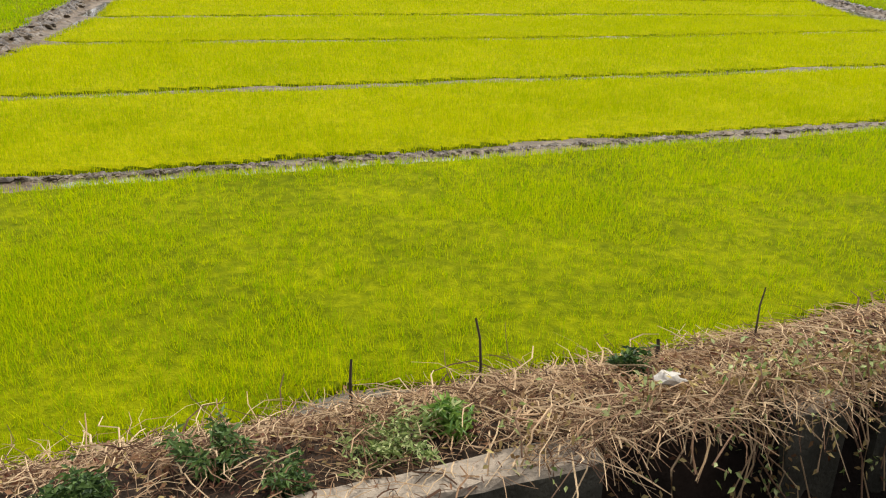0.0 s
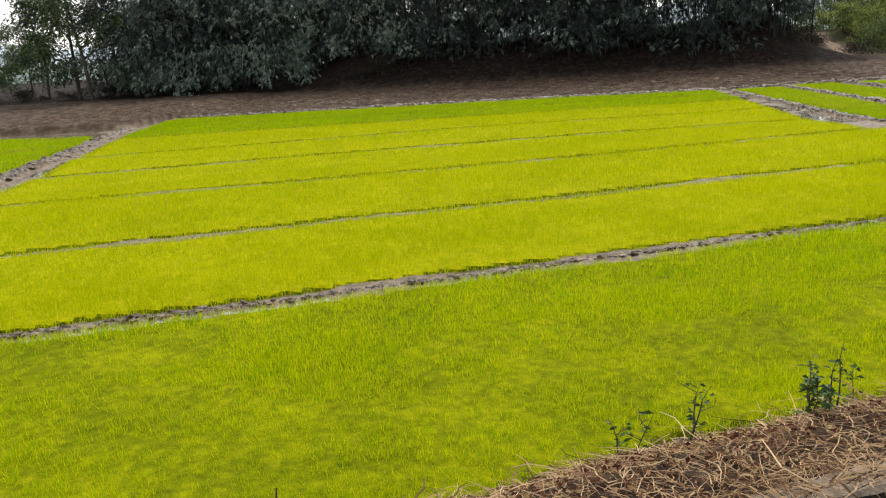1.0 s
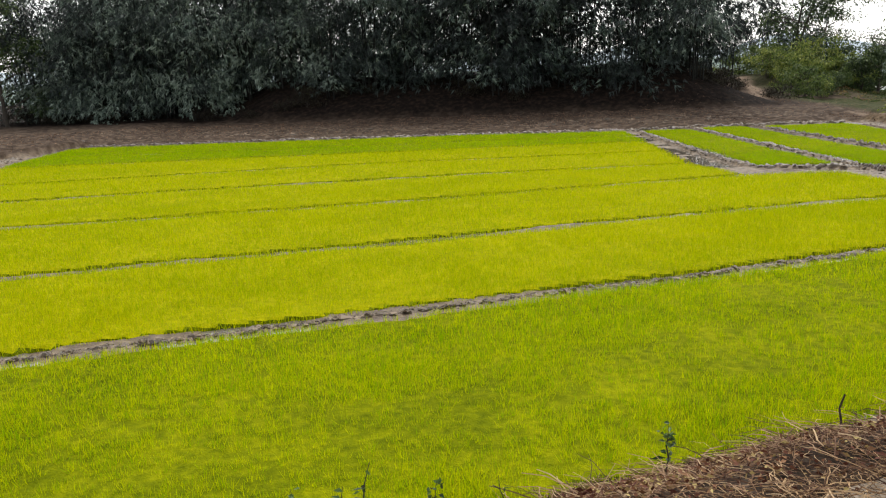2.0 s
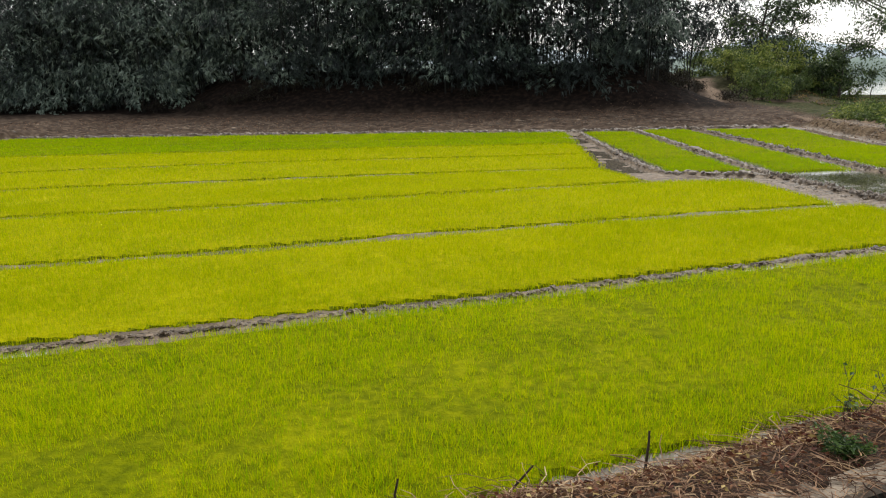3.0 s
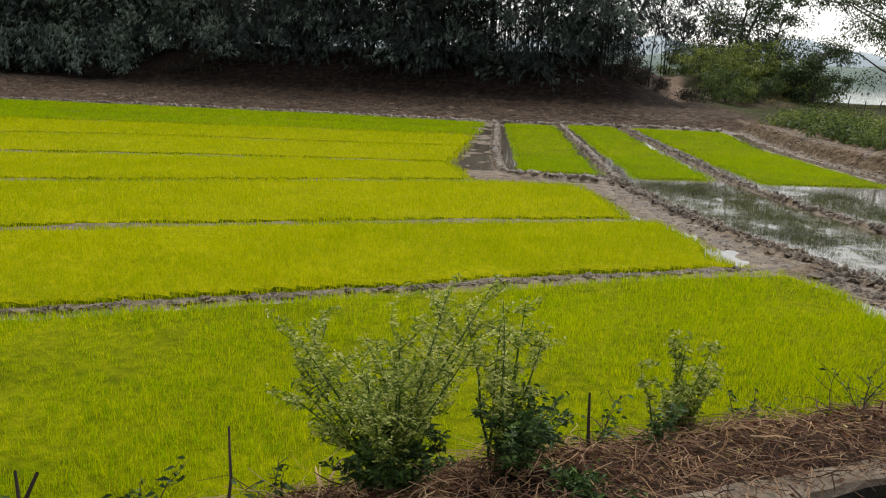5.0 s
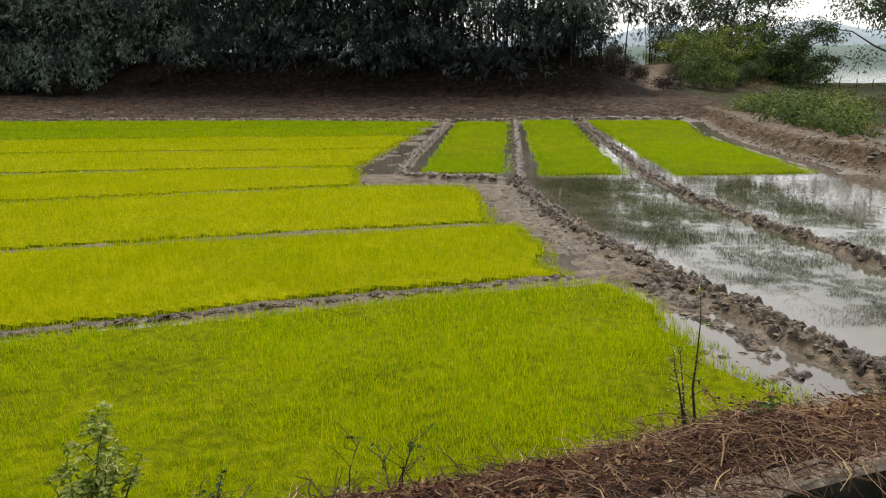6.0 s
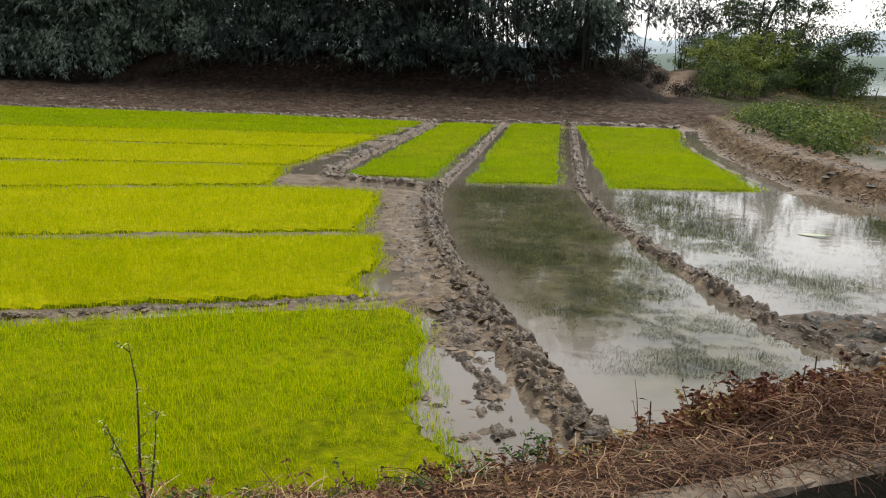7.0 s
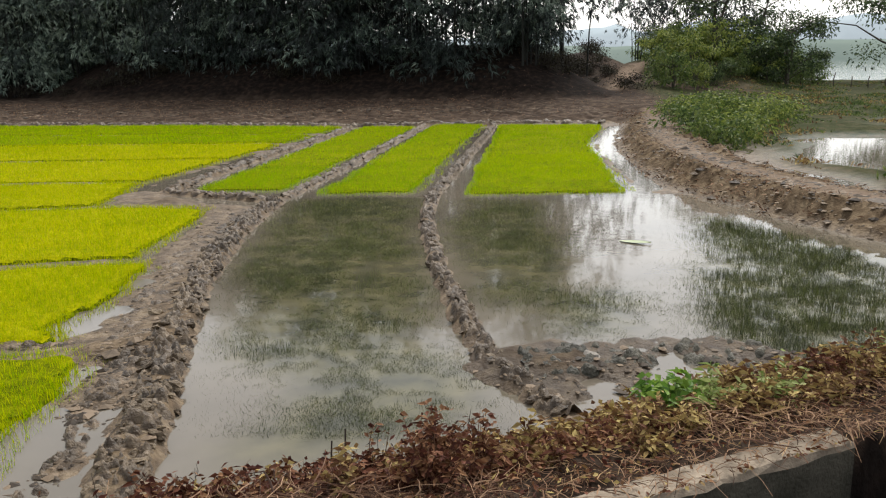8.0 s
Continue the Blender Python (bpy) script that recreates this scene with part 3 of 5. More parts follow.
# reach of the tier across from the road, blades per square metre, blade width
TIERS = [(3.0, 8.6, 2500, 0.0095), (8.6, 14.0, 1500, 0.0115), (14.0, 24.0, 600, 0.018), (24.0, 70.0, 190, 0.036)]


def blades(rng, test, box, tall, thin=0.0, many=1.0, slim=1.0, loose=0.34):
    """Upright grass-like leaves wherever test holds."""
    vs, ts, total = [], [], 0
    x0, y0, x1, y1 = box
    for lo, hi, dens, wide in TIERS:
        n = int((x1 - x0) * (y1 - y0) * dens * many)
        for part_no in range(0, n, 400000):
            m = min(400000, n - part_no)
            x, y = rng.uniform(x0, x1, m), rng.uniform(y0, y1, m)
            v = -x * SA + y * CA
            keep = (v >= lo) & (v < hi)
            x, y = x[keep], y[keep]
            keep = test(x, y) & (bumps(x, y, 0.35, 2) > thin * 0.6 + 0.12 * rng.rand(len(x)))
            if lo < 10:
                # tufts with dark gaps between them
                keep &= bumps(x, y, 0.085, 1) + 0.1 * (bumps(x, y, 1.1, 2) - 0.5) > 0.3 * rng.rand(len(x)) + 0.1
            x, y = x[keep], y[keep]
            m = len(x)
            if not m:
                continue
            rim = 0.25 * (test(x + 0.3, y) * 1.0 + test(x - 0.3, y) + test(x, y + 0.3) + test(x, y - 0.3))
            h = tall * (0.45 + 0.55 * rim) * (0.75 + 0.5 * rng.rand(m)) * (0.8 + 0.4 * bumps(x, y, 1.3, 2))
            a, w = rng.uniform(0, 2 * np.pi, m), wide * slim * (0.7 + 0.6 * rng.rand(m))
            bx, by = np.cos(a) * w / 2, np.sin(a) * w / 2
            la, lean = rng.uniform(0, 2 * np.pi, m), h * np.abs(rng.normal(0, loose, m))
            lx, ly = np.cos(la) * lean, np.sin(la) * lean
            zero = np.full(m, -0.03)
            v4 = np.stack([np.stack([x - bx, y - by, zero], -1), np.stack([x + bx, y + by, zero], -1), np.stack([x + lx, y + ly, h], -1)], 1)
            t = np.arange(m)[:, None] * 3 + [[0, 1, 2]]
            vs.append(v4.reshape(-1, 3)), ts.append(t + total)
            total += v4.shape[0] * v4.shape[1]
    return np.concatenate(vs), np.concatenate(ts)


def low_growth(test, box, z, cell):
    """The closed mat of stems below the leaf tips, drawn down to the mud at its rim."""
    x, y = np.meshgrid(np.arange(box[0], box[2], cell), np.arange(box[1], box[3], cell))
    ok = test(x, y)
    quad = ok[:-1, :-1] & ok[1:, :-1] & ok[:-1, 1:] & ok[1:, 1:]
    full = np.zeros_like(ok)
    full[1:-1, 1:-1] = quad[:-1, :-1] & quad[1:, :-1] & quad[:-1, 1:] & quad[1:, 1:]
    soft = full * 1.0
    for _ in range(2):
        soft = (soft + np.roll(soft, 1, 0) + np.roll(soft, -1, 0) + np.roll(soft, 1, 1) + np.roll(soft, -1, 1)) / 5
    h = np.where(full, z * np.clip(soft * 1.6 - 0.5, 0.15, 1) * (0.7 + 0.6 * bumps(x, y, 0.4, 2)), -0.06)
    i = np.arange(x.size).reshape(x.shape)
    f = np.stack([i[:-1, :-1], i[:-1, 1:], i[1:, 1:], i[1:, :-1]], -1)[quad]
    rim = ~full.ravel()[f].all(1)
    used, inv = np.unique(f, return_inverse=True)
    shift = np.random.RandomState(8)
    x, y = x + shift.uniform(-0.36, 0.36, x.shape) * cell, y + shift.uniform(-0.36, 0.36, y.shape) * cell
    return np.stack([x, y, h], -1).reshape(-1, 3)[used], inv.reshape(-1, 4), rim


def rice_bed(seed, test, box, tall=0.15, label="", leaf=RICE, slim=1.0, many=1.0):
    rng = np.random.RandomState(seed)
    near = -box[0] * SA + box[1] * CA < 14
    inset = 0.08 if near else 0.06
    # small bare gaps between the tufts of the greener bed
    gaps = 0.55 if tall > 0.142 else 2.0
    v, t = blades(rng, lambda x, y: test(x, y) & test(x + 0.04, y - inset) & ~((bumps(x, y, 1.8, 2) > gaps) & (bumps(x, y, 0.11, 1) > 0.6)), box, tall, 0.0, many, slim, 0.5)
    lv, lf, rim = low_growth(test, box, tall * 0.4, 0.1 if near else 0.13)

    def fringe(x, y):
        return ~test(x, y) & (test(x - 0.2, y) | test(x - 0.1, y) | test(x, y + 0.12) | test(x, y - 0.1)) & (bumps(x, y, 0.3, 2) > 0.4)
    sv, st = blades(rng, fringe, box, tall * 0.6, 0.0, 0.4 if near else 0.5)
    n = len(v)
    # rim faces get the shade-darkened stems, inner faces the plain mat
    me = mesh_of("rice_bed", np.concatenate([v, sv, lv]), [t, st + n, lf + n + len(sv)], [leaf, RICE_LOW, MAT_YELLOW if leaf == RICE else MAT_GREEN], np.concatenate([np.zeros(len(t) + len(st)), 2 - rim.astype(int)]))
    return tagged(new("rice_bed", me), label or "dense bright yellow-green rice seedlings in a nursery bed", "rice bed", "nursery beds", "stuff")


BOXES = [(-6, 2, 21.5, 17.6), (-8.5, 8, 20.5, 21.8), (-12, 14, 20, 27), (-13.5, 20, 18, 30.4), (-15, 25, 17, 35.4), (-16, 31, 18, 40.6), (-16.5, 39.5, 18, 46), (-16.5, 43, 18.5, 53)]
for k, box in enumerate(BOXES):
    rice_bed(10 + k, left_block(k), box, 0.145 if k == 0 else 0.14, "greener dense rice seedlings in the bed beside the bank" if k == 0 else "", RICE_GREEN if k == 0 else RICE_FRESH if k > 5 else RICE, 0.7 if k > 2 else 1.0, 1.4 if k > 2 else 1.0)
for k, poly in enumerate(RIGHT_BEDS):
    xs, ys = [p[0] for p in poly], [p[1] for p in poly]
    rice_bed(30 + k, in_poly(poly), (min(xs) - 0.3, min(ys) - 0.3, max(xs) + 0.3, max(ys) + 0.3), 0.11, "bright green rice seedlings in a long bed between mud bunds", RICE_FRESH, 0.55, 1.8)
rice_bed(40, in_poly(LEFT_BED), (-34, 20, -11, 46), 0.15, "green rice seedlings in the plot beyond the western bund", RICE_FRESH)


def sparse_rice():
    rng = np.random.RandomState(50)
    box = (19.5, 15, 30, 27.2)
    floating = blades(rng, lambda x, y: flooded(x + rng.normal(0, 0.4, len(x)), y + rng.normal(0, 0.4, len(x))) & (bumps(x, y, 0.7, 2) + 0.8 * (bumps(x, y, 0.14, 1) - 0.5) > 0.33), box, 0.03, 0.05, 3.6, 0.62, 2.8)
    upright = blades(rng, lambda x, y: flooded(x + rng.normal(0, 0.25, len(x)), y + rng.normal(0, 0.25, len(x))) & (bumps(x + 7, y, 0.9, 3) > 0.62 - 0.02 * (y - 15)), box, 0.085, 0.1, 0.55, 0.55, 0.6)
    reeds = blades(rng, lambda x, y: inside(x + rng.normal(0, 0.15, len(x)), y + rng.normal(0, 0.15, len(x)), WEED_PATCHES[3]) & (bumps(x + 3, y, 0.5, 2) > 0.4), box, 0.1, 0.0, 0.9, 0.6, 0.5)
    sets, v, t, n = (floating, upright, reeds), [], [], 0
    for a, b in sets:
        v.append(a), t.append(b + n)
        n += len(a)
    v, t = np.concatenate(v), np.concatenate(t)
    me = mesh_of("sparse_seedlings", v, t, [RICE_DARK])
    return tagged(new("sparse_seedlings", me), "thin dark green seedlings half drowned in muddy water", "seedlings", kind="stuff")


sparse_rice()


# ---- mud bunds with clods ----
def clod_mesh(seed):
    rng = np.random.RandomState(seed)
    bm = bmesh.new()
    bmesh.ops.create_icosphere(bm, subdivisions=2, radius=1)
    s = Vector((1.0, rng.uniform(0.55, 0.9), rng.uniform(0.28, 0.45)))
    for p in bm.verts:
        k = 1 + 0.6 * noise.noise(p.co * 1.5 + Vector((seed * 7.1, 0, 0))) + 0.6 * noise.noise(p.co * 3.5 + Vector((0, seed * 3.3, 0)))
        p.co = Vector((p.co.x * s.x, p.co.y * s.y, p.co.z * s.z)) * k
    me = bpy.data.meshes.new("clod")
    bm.to_mesh(me)
    bm.free()
    me.materials.append(CLOD)
    return me


CLODS = [clod_mesh(k) for k in range(9)]


def clods_along(name, count, spread, size, label, rng):
    pts, half, up = BUNDS[name]
    base = tagged(new("mud_bund"), label, "mud bund", "mud bunds", "structure")
    p = np.array(pts)
    seg = np.hypot(*np.diff(p, axis=0).T)
    cum = np.concatenate([[0], np.cumsum(seg)])
    base.location = (p[0, 0], p[0, 1], 0)
    cell, amp = {"main": (0.026, 0.115), "middle": (0.028, 0.105), "seed": (0.03, 0.06)}.get(name, (0.05, 0.08))
    mud_ridge(base, pts, half * (1.15 if name == "main" else 1.1), amp, cell, -0.004 if name == "seed" else 0.012)
    if name == "middle":
        mud_ridge(base, [(24.5, 16.6), (25.8, 16.9), (27.2, 16.8)], 0.6, 0.09, 0.032, -0.01, SHELF_MUD)
    if name == "main":
        mud_ridge(base, [(21.05, 13.4), (20.85, 14.5), (20.65, 15.6), (20.35, 17.0)], 0.2, 0.09, 0.026, 0.004)
        mud_ridge(base, [(20.2, 17.2), (19.7, 19.0), (19.3, 21.5), (19.1, 25.5)], 0.3, 0.07, 0.04, -0.012)
    s = rng.uniform(0, cum[-1], count)
    # nearer stretches carry more of the clods
    near = cum[-1] * rng.beta(1, 1.6, count)
    s = np.where(rng.rand(count) < 0.5, s, near if p[0, 1] < p[-1, 1] else s)
    x, y = np.interp(s, cum, p[:, 0]), np.interp(s, cum, p[:, 1])
    x, y = x + rng.normal(0, spread, count), y + rng.normal(0, spread * 0.6, count)
    z = height(x, y)[0]
    for i in range(count):
        r = min(size * math.exp(rng.normal(0, 0.45)), 2.0 * size)
        m = Matrix.LocRotScale((x[i] - p[0, 0], y[i] - p[0, 1], z[i] + r * 0.02), Euler((rng.uniform(-0.5, 0.5), rng.uniform(-0.5, 0.5), rng.uniform(0, 6.3))), (r, r, r))
        child("clod", CLODS[rng.randint(len(CLODS))], base, "", m)
    return base


BUND_MUD = surface("bund_mud", [(0.016, 0.011, 0.007), (0.078, 0.054, 0.033), (0.22, 0.163, 0.104)], 7.0, 0.45, 0.9, 40, spec=0.35, wide=0.35)


SHELF_MUD = surface("grey_rotting_mud", [(0.012, 0.012, 0.008), (0.045, 0.042, 0.03), (0.13, 0.118, 0.088)], 7.0, 0.5, 0.9, 40, spec=0.25, wide=0.35)


def mud_ridge(base, pts, wide, amp, cell, lift=0.015, mat=None):
    """The torn, lumpy crust of a bund: rough mud heaved up in ragged flakes."""
    p = np.array(pts)
    cum = np.concatenate([[0], np.cumsum(np.hypot(*np.diff(p, axis=0).T))])
    q = np.arange(0, cum[-1], cell)
    cx, cy = np.interp(q, cum, p[:, 0]), np.interp(q, cum, p[:, 1])
    k = max(3, int(0.6 / cell)) | 1
    soft = np.ones(k) / k
    cx = np.convolve(np.pad(cx, k // 2, "edge"), soft, "valid")
    cy = np.convolve(np.pad(cy, k // 2, "edge"), soft, "valid")
    tx, ty = np.gradient(cx), np.gradient(cy)
    ln = np.hypot(tx, ty)
    d = np.arange(-wide, wide + cell, cell)
    x, y = cx[:, None] - (ty / ln)[:, None] * d, cy[:, None] + (tx / ln)[:, None] * d
    x, y = x + 0.3 * cell * np.sin(37 * y), y + 0.3 * cell * np.sin(41 * x)
    edge_out = np.abs(d)[None] / wide + 0.9 * (bumps(x, y, 0.35, 3) - 0.5)
    fade = np.clip((1.0 - edge_out) * 2.2, 0, 1)
    torn = 1 - np.clip(np.abs(bumps(x + 5, y, max(5 * cell, 0.15), 3) - 0.5) * 4.5, 0, 1)
    fine = 1 - np.clip(np.abs(bumps(x, y + 8, 2.4 * cell, 1) - 0.5) * 3.0, 0, 1)
    z = height(x, y)[0] + fade * (amp * (0.45 - torn) + 0.6 * amp * (0.5 - fine) + lift) - (1 - fade) * 0.07
    i = np.arange(x.size).reshape(x.shape)
    f = np.stack([i[:-1, :-1], i[:-1, 1:], i[1:, 1:], i[1:, :-1]], -1)[(fade[:-1, :-1] + fade[1:, 1:] + fade[1:, :-1] + fade[:-1, 1:]) > 0].reshape(-1, 4)
    used, inv = np.unique(f, return_inverse=True)
    v = np.stack([x, y, z], -1).reshape(-1, 3)[used] - np.array(base.location)
    return child("mud_crust", mesh_of("mud_crust", v, inv.reshape(-1, 4), [mat or BUND_MUD], smooth=True), base)


RNG = np.random.RandomState(3)
clods_along("main", 330, 0.15, 0.05, "broken dark mud bund between green beds and flooded plot", RNG)
clods_along("corner", 180, 0.1, 0.045, "lumpy grey mud bund around the corner bed", RNG)
clods_along("between", 160, 0.08, 0.042, "narrow clodded mud bund between two rice beds", RNG)
clods_along("middle", 220, 0.08, 0.045, "thin dark mud bund crossing the flooded plot", RNG)
clods_along("back", 240, 0.14, 0.045, "dark muddy edge between rice beds and tilled strip", RNG)
clods_along("west", 140, 0.25, 0.1, "muddy bund with puddles beside the seedling block", RNG)
clods_along("seed", 300, 0.06, 0.048, "clodded wet mud furrow between two seedling beds", RNG)


def mud_crumbs():
    """Small lumps of mud strewn along the bunds and over the wet flats."""
    rng = np.random.RandomState(77)
    unit_v = np.array([(0, 0, 0.6), (1, 0, 0), (0.3, 0.9, 0.1), (-0.8, 0.6, 0), (-0.8, -0.6, 0.1), (0.3, -0.95, 0), (0, 0, -0.5)])
    tri = np.array([(0, 1, 2), (0, 2, 3), (0, 3, 4), (0, 4, 5), (0, 5, 1), (6, 2, 1), (6, 3, 2), (6, 4, 3), (6, 5, 4), (6, 1, 5)])
    at, size = [], []
    for pts, n, spread, s in ((BUNDS["main"][0], 1100, 0.2, 0.018), (BUNDS["middle"][0], 300, 0.12, 0.018), (BUNDS["corner"][0], 500, 0.16, 0.03), (BUNDS["between"][0], 400, 0.14, 0.03), (BUNDS["seed"][0], 2600, 0.09, 0.022), (BUNDS["west"][0], 500, 0.4, 0.04),
                              ([(20.4, 13.6), (20.3, 17), (19.4, 20), (18.9, 25.5)], 800, 0.28, 0.018), ([(20.8, 13.3), (20.6, 15.0), (20.35, 17.0)], 700, 0.22, 0.026), ([(24.8, 16.2), (28.2, 16.9)], 900, 0.5, 0.018), (CAUSEWAY[1:8], 3600, 0.85, 0.034), ([(-16, 58.5), (0, 56.5), (12, 54.5), (30, 53.0)], 2600, 2.6, 0.045)):
        p = np.array(pts)
        cum = np.concatenate([[0], np.cumsum(np.hypot(*np.diff(p, axis=0).T))])
        q = rng.uniform(0, cum[-1], n)
        x, y = np.interp(q, cum, p[:, 0]) + rng.normal(0, spread, n), np.interp(q, cum, p[:, 1]) + rng.normal(0, spread * 0.6, n)
        at.append(np.stack([x, y, height(x, y)[0]], -1)), size.append(s * np.exp(rng.normal(0, 0.5, n)))
    at, size = np.concatenate(at), np.concatenate(size)
    n = len(at)
    a = rng.uniform(0, 6.283, n)
    shape = unit_v[None] * rng.uniform(0.45, 1.5, (n, 7, 1)) * np.array([1.2, 1.0, 0.6]) * size[:, None, None]
    rot = np.stack([shape[..., 0] * np.cos(a)[:, None] - shape[..., 1] * np.sin(a)[:, None], shape[..., 0] * np.sin(a)[:, None] + shape[..., 1] * np.cos(a)[:, None], shape[..., 2]], -1)
    v = (rot + at[:, None]).reshape(-1, 3)
    f = (np.arange(n)[:, None, None] * 7 + tri[None]).reshape(-1, 3)
    return tagged(new("mud_crumbs", mesh_of("mud_crumbs", v, f, [CRUMB])), "small crumbled lumps of dark mud along the bunds", "mud", kind="stuff")


mud_crumbs()


# ---- low concrete wall ----
def wall_block(u0, u1, rng, top=0.93, wide=0.24):
    """A length of rough cast wall with chipped, rounded edges."""
    n = max(3, int((u1 - u0) / 0.12))
    prof = [(0.0, -0.6), (0.0, top - 0.03), (0.025, top), (wide - 0.03, top), (wide, top - 0.04), (wide, -0.6)]
    v = []
    for i in range(n + 1):
        u = u0 + (u1 - u0) * i / n
        for j, (d, z) in enumerate(prof):
            x, y = road_xy(u + rng.normal(0, 0.006), wall_line(u) + d + rng.normal(0, 0.006))
            v.append((x, y, z + (rng.normal(0, 0.006) if z > 0 else 0)))
    k = len(prof)
    f, idx = [], []
    for i in range(n):
        for j in range(k - 1):
            f.append((i * k + j, (i + 1) * k + j, (i + 1) * k + j + 1, i * k + j + 1))
            # both side faces take the darker concrete, the top the paler one
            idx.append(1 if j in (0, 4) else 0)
    caps = [tuple(range(k)), tuple(n * k + j for j in reversed(range(k)))]
    me = bpy.data.meshes.new("wall_segment")
    me.from_pydata(v, [], f + caps)
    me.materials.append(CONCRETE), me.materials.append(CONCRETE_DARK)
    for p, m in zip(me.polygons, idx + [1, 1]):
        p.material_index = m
    return me


roadside_wall = tagged(new("wall_roadside"), "low broken concrete wall, dark side faces, along the bank", "wall", kind="structure")
for u0, u1, top in ((-9.0, 1.87, 0.9), (2.98, 3.36, 0.9), (3.62, 12.0, 0.88), (12.012, 20.9, 0.88), (20.912, 29.3, 0.88), (31.0, 40.0, 0.85)):
    child("wall_segment", wall_block(u0, u1, RNG, top), roadside_wall)


# ---- straw on the bank ----
def straw_heap(seed, u0, u1, count, mat, label, v_mid=3.75, v_spread=0.5, length=0.12, lift=0.14, thick=0.0024):
    """Dry, crooked stems lying crosswise on the bank."""
    rng = np.random.RandomState(seed)
    u = rng.uniform(u0, u1, count)
    v = np.clip(rng.normal(v_mid, v_spread, count), wall_line(u) + 0.05 * rng.rand(count), 4.62 + 0.12 * np.maximum(0, u - 25))
    x, y = road_xy(u, v)
    z = height(x, y)[0]
    pile = np.clip(bumps(u, v, 0.9, 3) * 2.0 - 0.55, 0.03, 1) * lift
    z = np.maximum(z, 0.9 * (v < wall_line(u) + 0.25)) + pile * rng.rand(count) ** 0.7 + 0.008
    a = rng.uniform(0, 2 * np.pi, count)
    ln = np.minimum(length * np.exp(rng.normal(0, 0.6, count)), 0.5)
    tilt = rng.normal(0.0, 0.12, count)
    n = 4
    p = np.stack([x, y, z], -1)
    pts = [p]
    for k in range(n - 1):
        d = np.stack([np.cos(a) * np.cos(tilt), np.sin(a) * np.cos(tilt), np.sin(tilt)], -1)
        pts.append(pts[-1] + d * ln[:, None] / (n - 1))
        a = a + rng.normal(0, 0.42, count)
        tilt = tilt - np.abs(rng.normal(0, 0.2, count))
    pts = np.stack(pts, 1)
    d = unit(pts[:, -1] - pts[:, 0])
    ref = unit(np.cross(d, [0, 0, 1.0]))
    up = np.cross(ref, d)
    r = thick * np.exp(rng.normal(0, 0.4, count))[:, None, None] * np.array([1.0, 1.0, 0.9, 0.6])[None, :, None]
    ring = [np.cos(q) * ref[:, None] + np.sin(q) * up[:, None] for q in (0.0, 1.57, 3.14)]
    vv = np.stack([pts + r * g for g in ring], 2)
    idx = np.arange(count)[:, None] * n * 3
    f = []
    for s in range(n - 1):
        for j in range(2):
            f.append(idx + [[s * 3 + j, s * 3 + j + 1, s * 3 + 4 + j, s * 3 + 3 + j]])
    me = mesh_of("straw_litter", vv.reshape(-1, 3), np.concatenate(f, 0), [mat])
    return tagged(new("straw_litter", me), label, "straw", kind="stuff")


straw_heap(60, -5, 5, 8500, STRAW_PALE, "tan dry straw and stems strewn over the bank", 3.75, 0.42)
straw_heap(59, -5, 2, 4500, STRAW_PALE, "tan dry straw heaped beside the low wall", 3.5, 0.4)
straw_heap(61, 0.5, 8, 6500, STRAW, "reddish brown dry stems heaped on the bank", 3.6, 0.35)
straw_heap(62, 5, 13, 5500, STRAW_PALE, "pale dry straw covering the roadside bank", 3.75, 0.4)
straw_heap(63, 8, 24, 14000, STRAW_RED, "rust brown dry weeds matted on the bank", 3.65, 0.42, 0.15)
straw_heap(64, 12, 24, 4500, STRAW, "long dry straw matted beside the concrete wall", 3.6, 0.4, 0.2)
straw_heap(65, 22, 33, 4500, STRAW, "thin straw and dead stems on the bank's foot", 4.3, 0.4)
straw_heap(66, 22, 33, 4000, STRAW, "brown dead stems below the wall's end", 4.35, 0.4, 0.13)
straw_heap(67, 1.6, 4.6, 3000, STRAW_PALE, "straw spilling through the gap of the wall", 2.95, 0.14, 0.2, 0.14)
straw_heap(68, 24.6, 27.2, 4500, STRAW_RED, "dense rust brown dead stems heaped beside the flooded plot", 3.9, 0.3, 0.17, 0.3)
straw_heap(71, 22, 30.5, 5000, STRAW_RED, "matted brown stems between the wall and the weeds", 3.75, 0.3, 0.11, 0.12)
straw_heap(72, 20, 26.5, 5000, STRAW_RED, "dark matted stems along the foot of the weeds", 3.3, 0.22, 0.12, 0.1)
straw_heap(70, 5, 11.5, 2500, STRAW, "reddish straw lying over the wall top", 2.9, 0.15, 0.15, 0.1)
straw_heap(69, 11.5, 22.5, 4000, STRAW_RED, "dead stems and straw lying over the wall top", 2.98, 0.18, 0.15, 0.1)


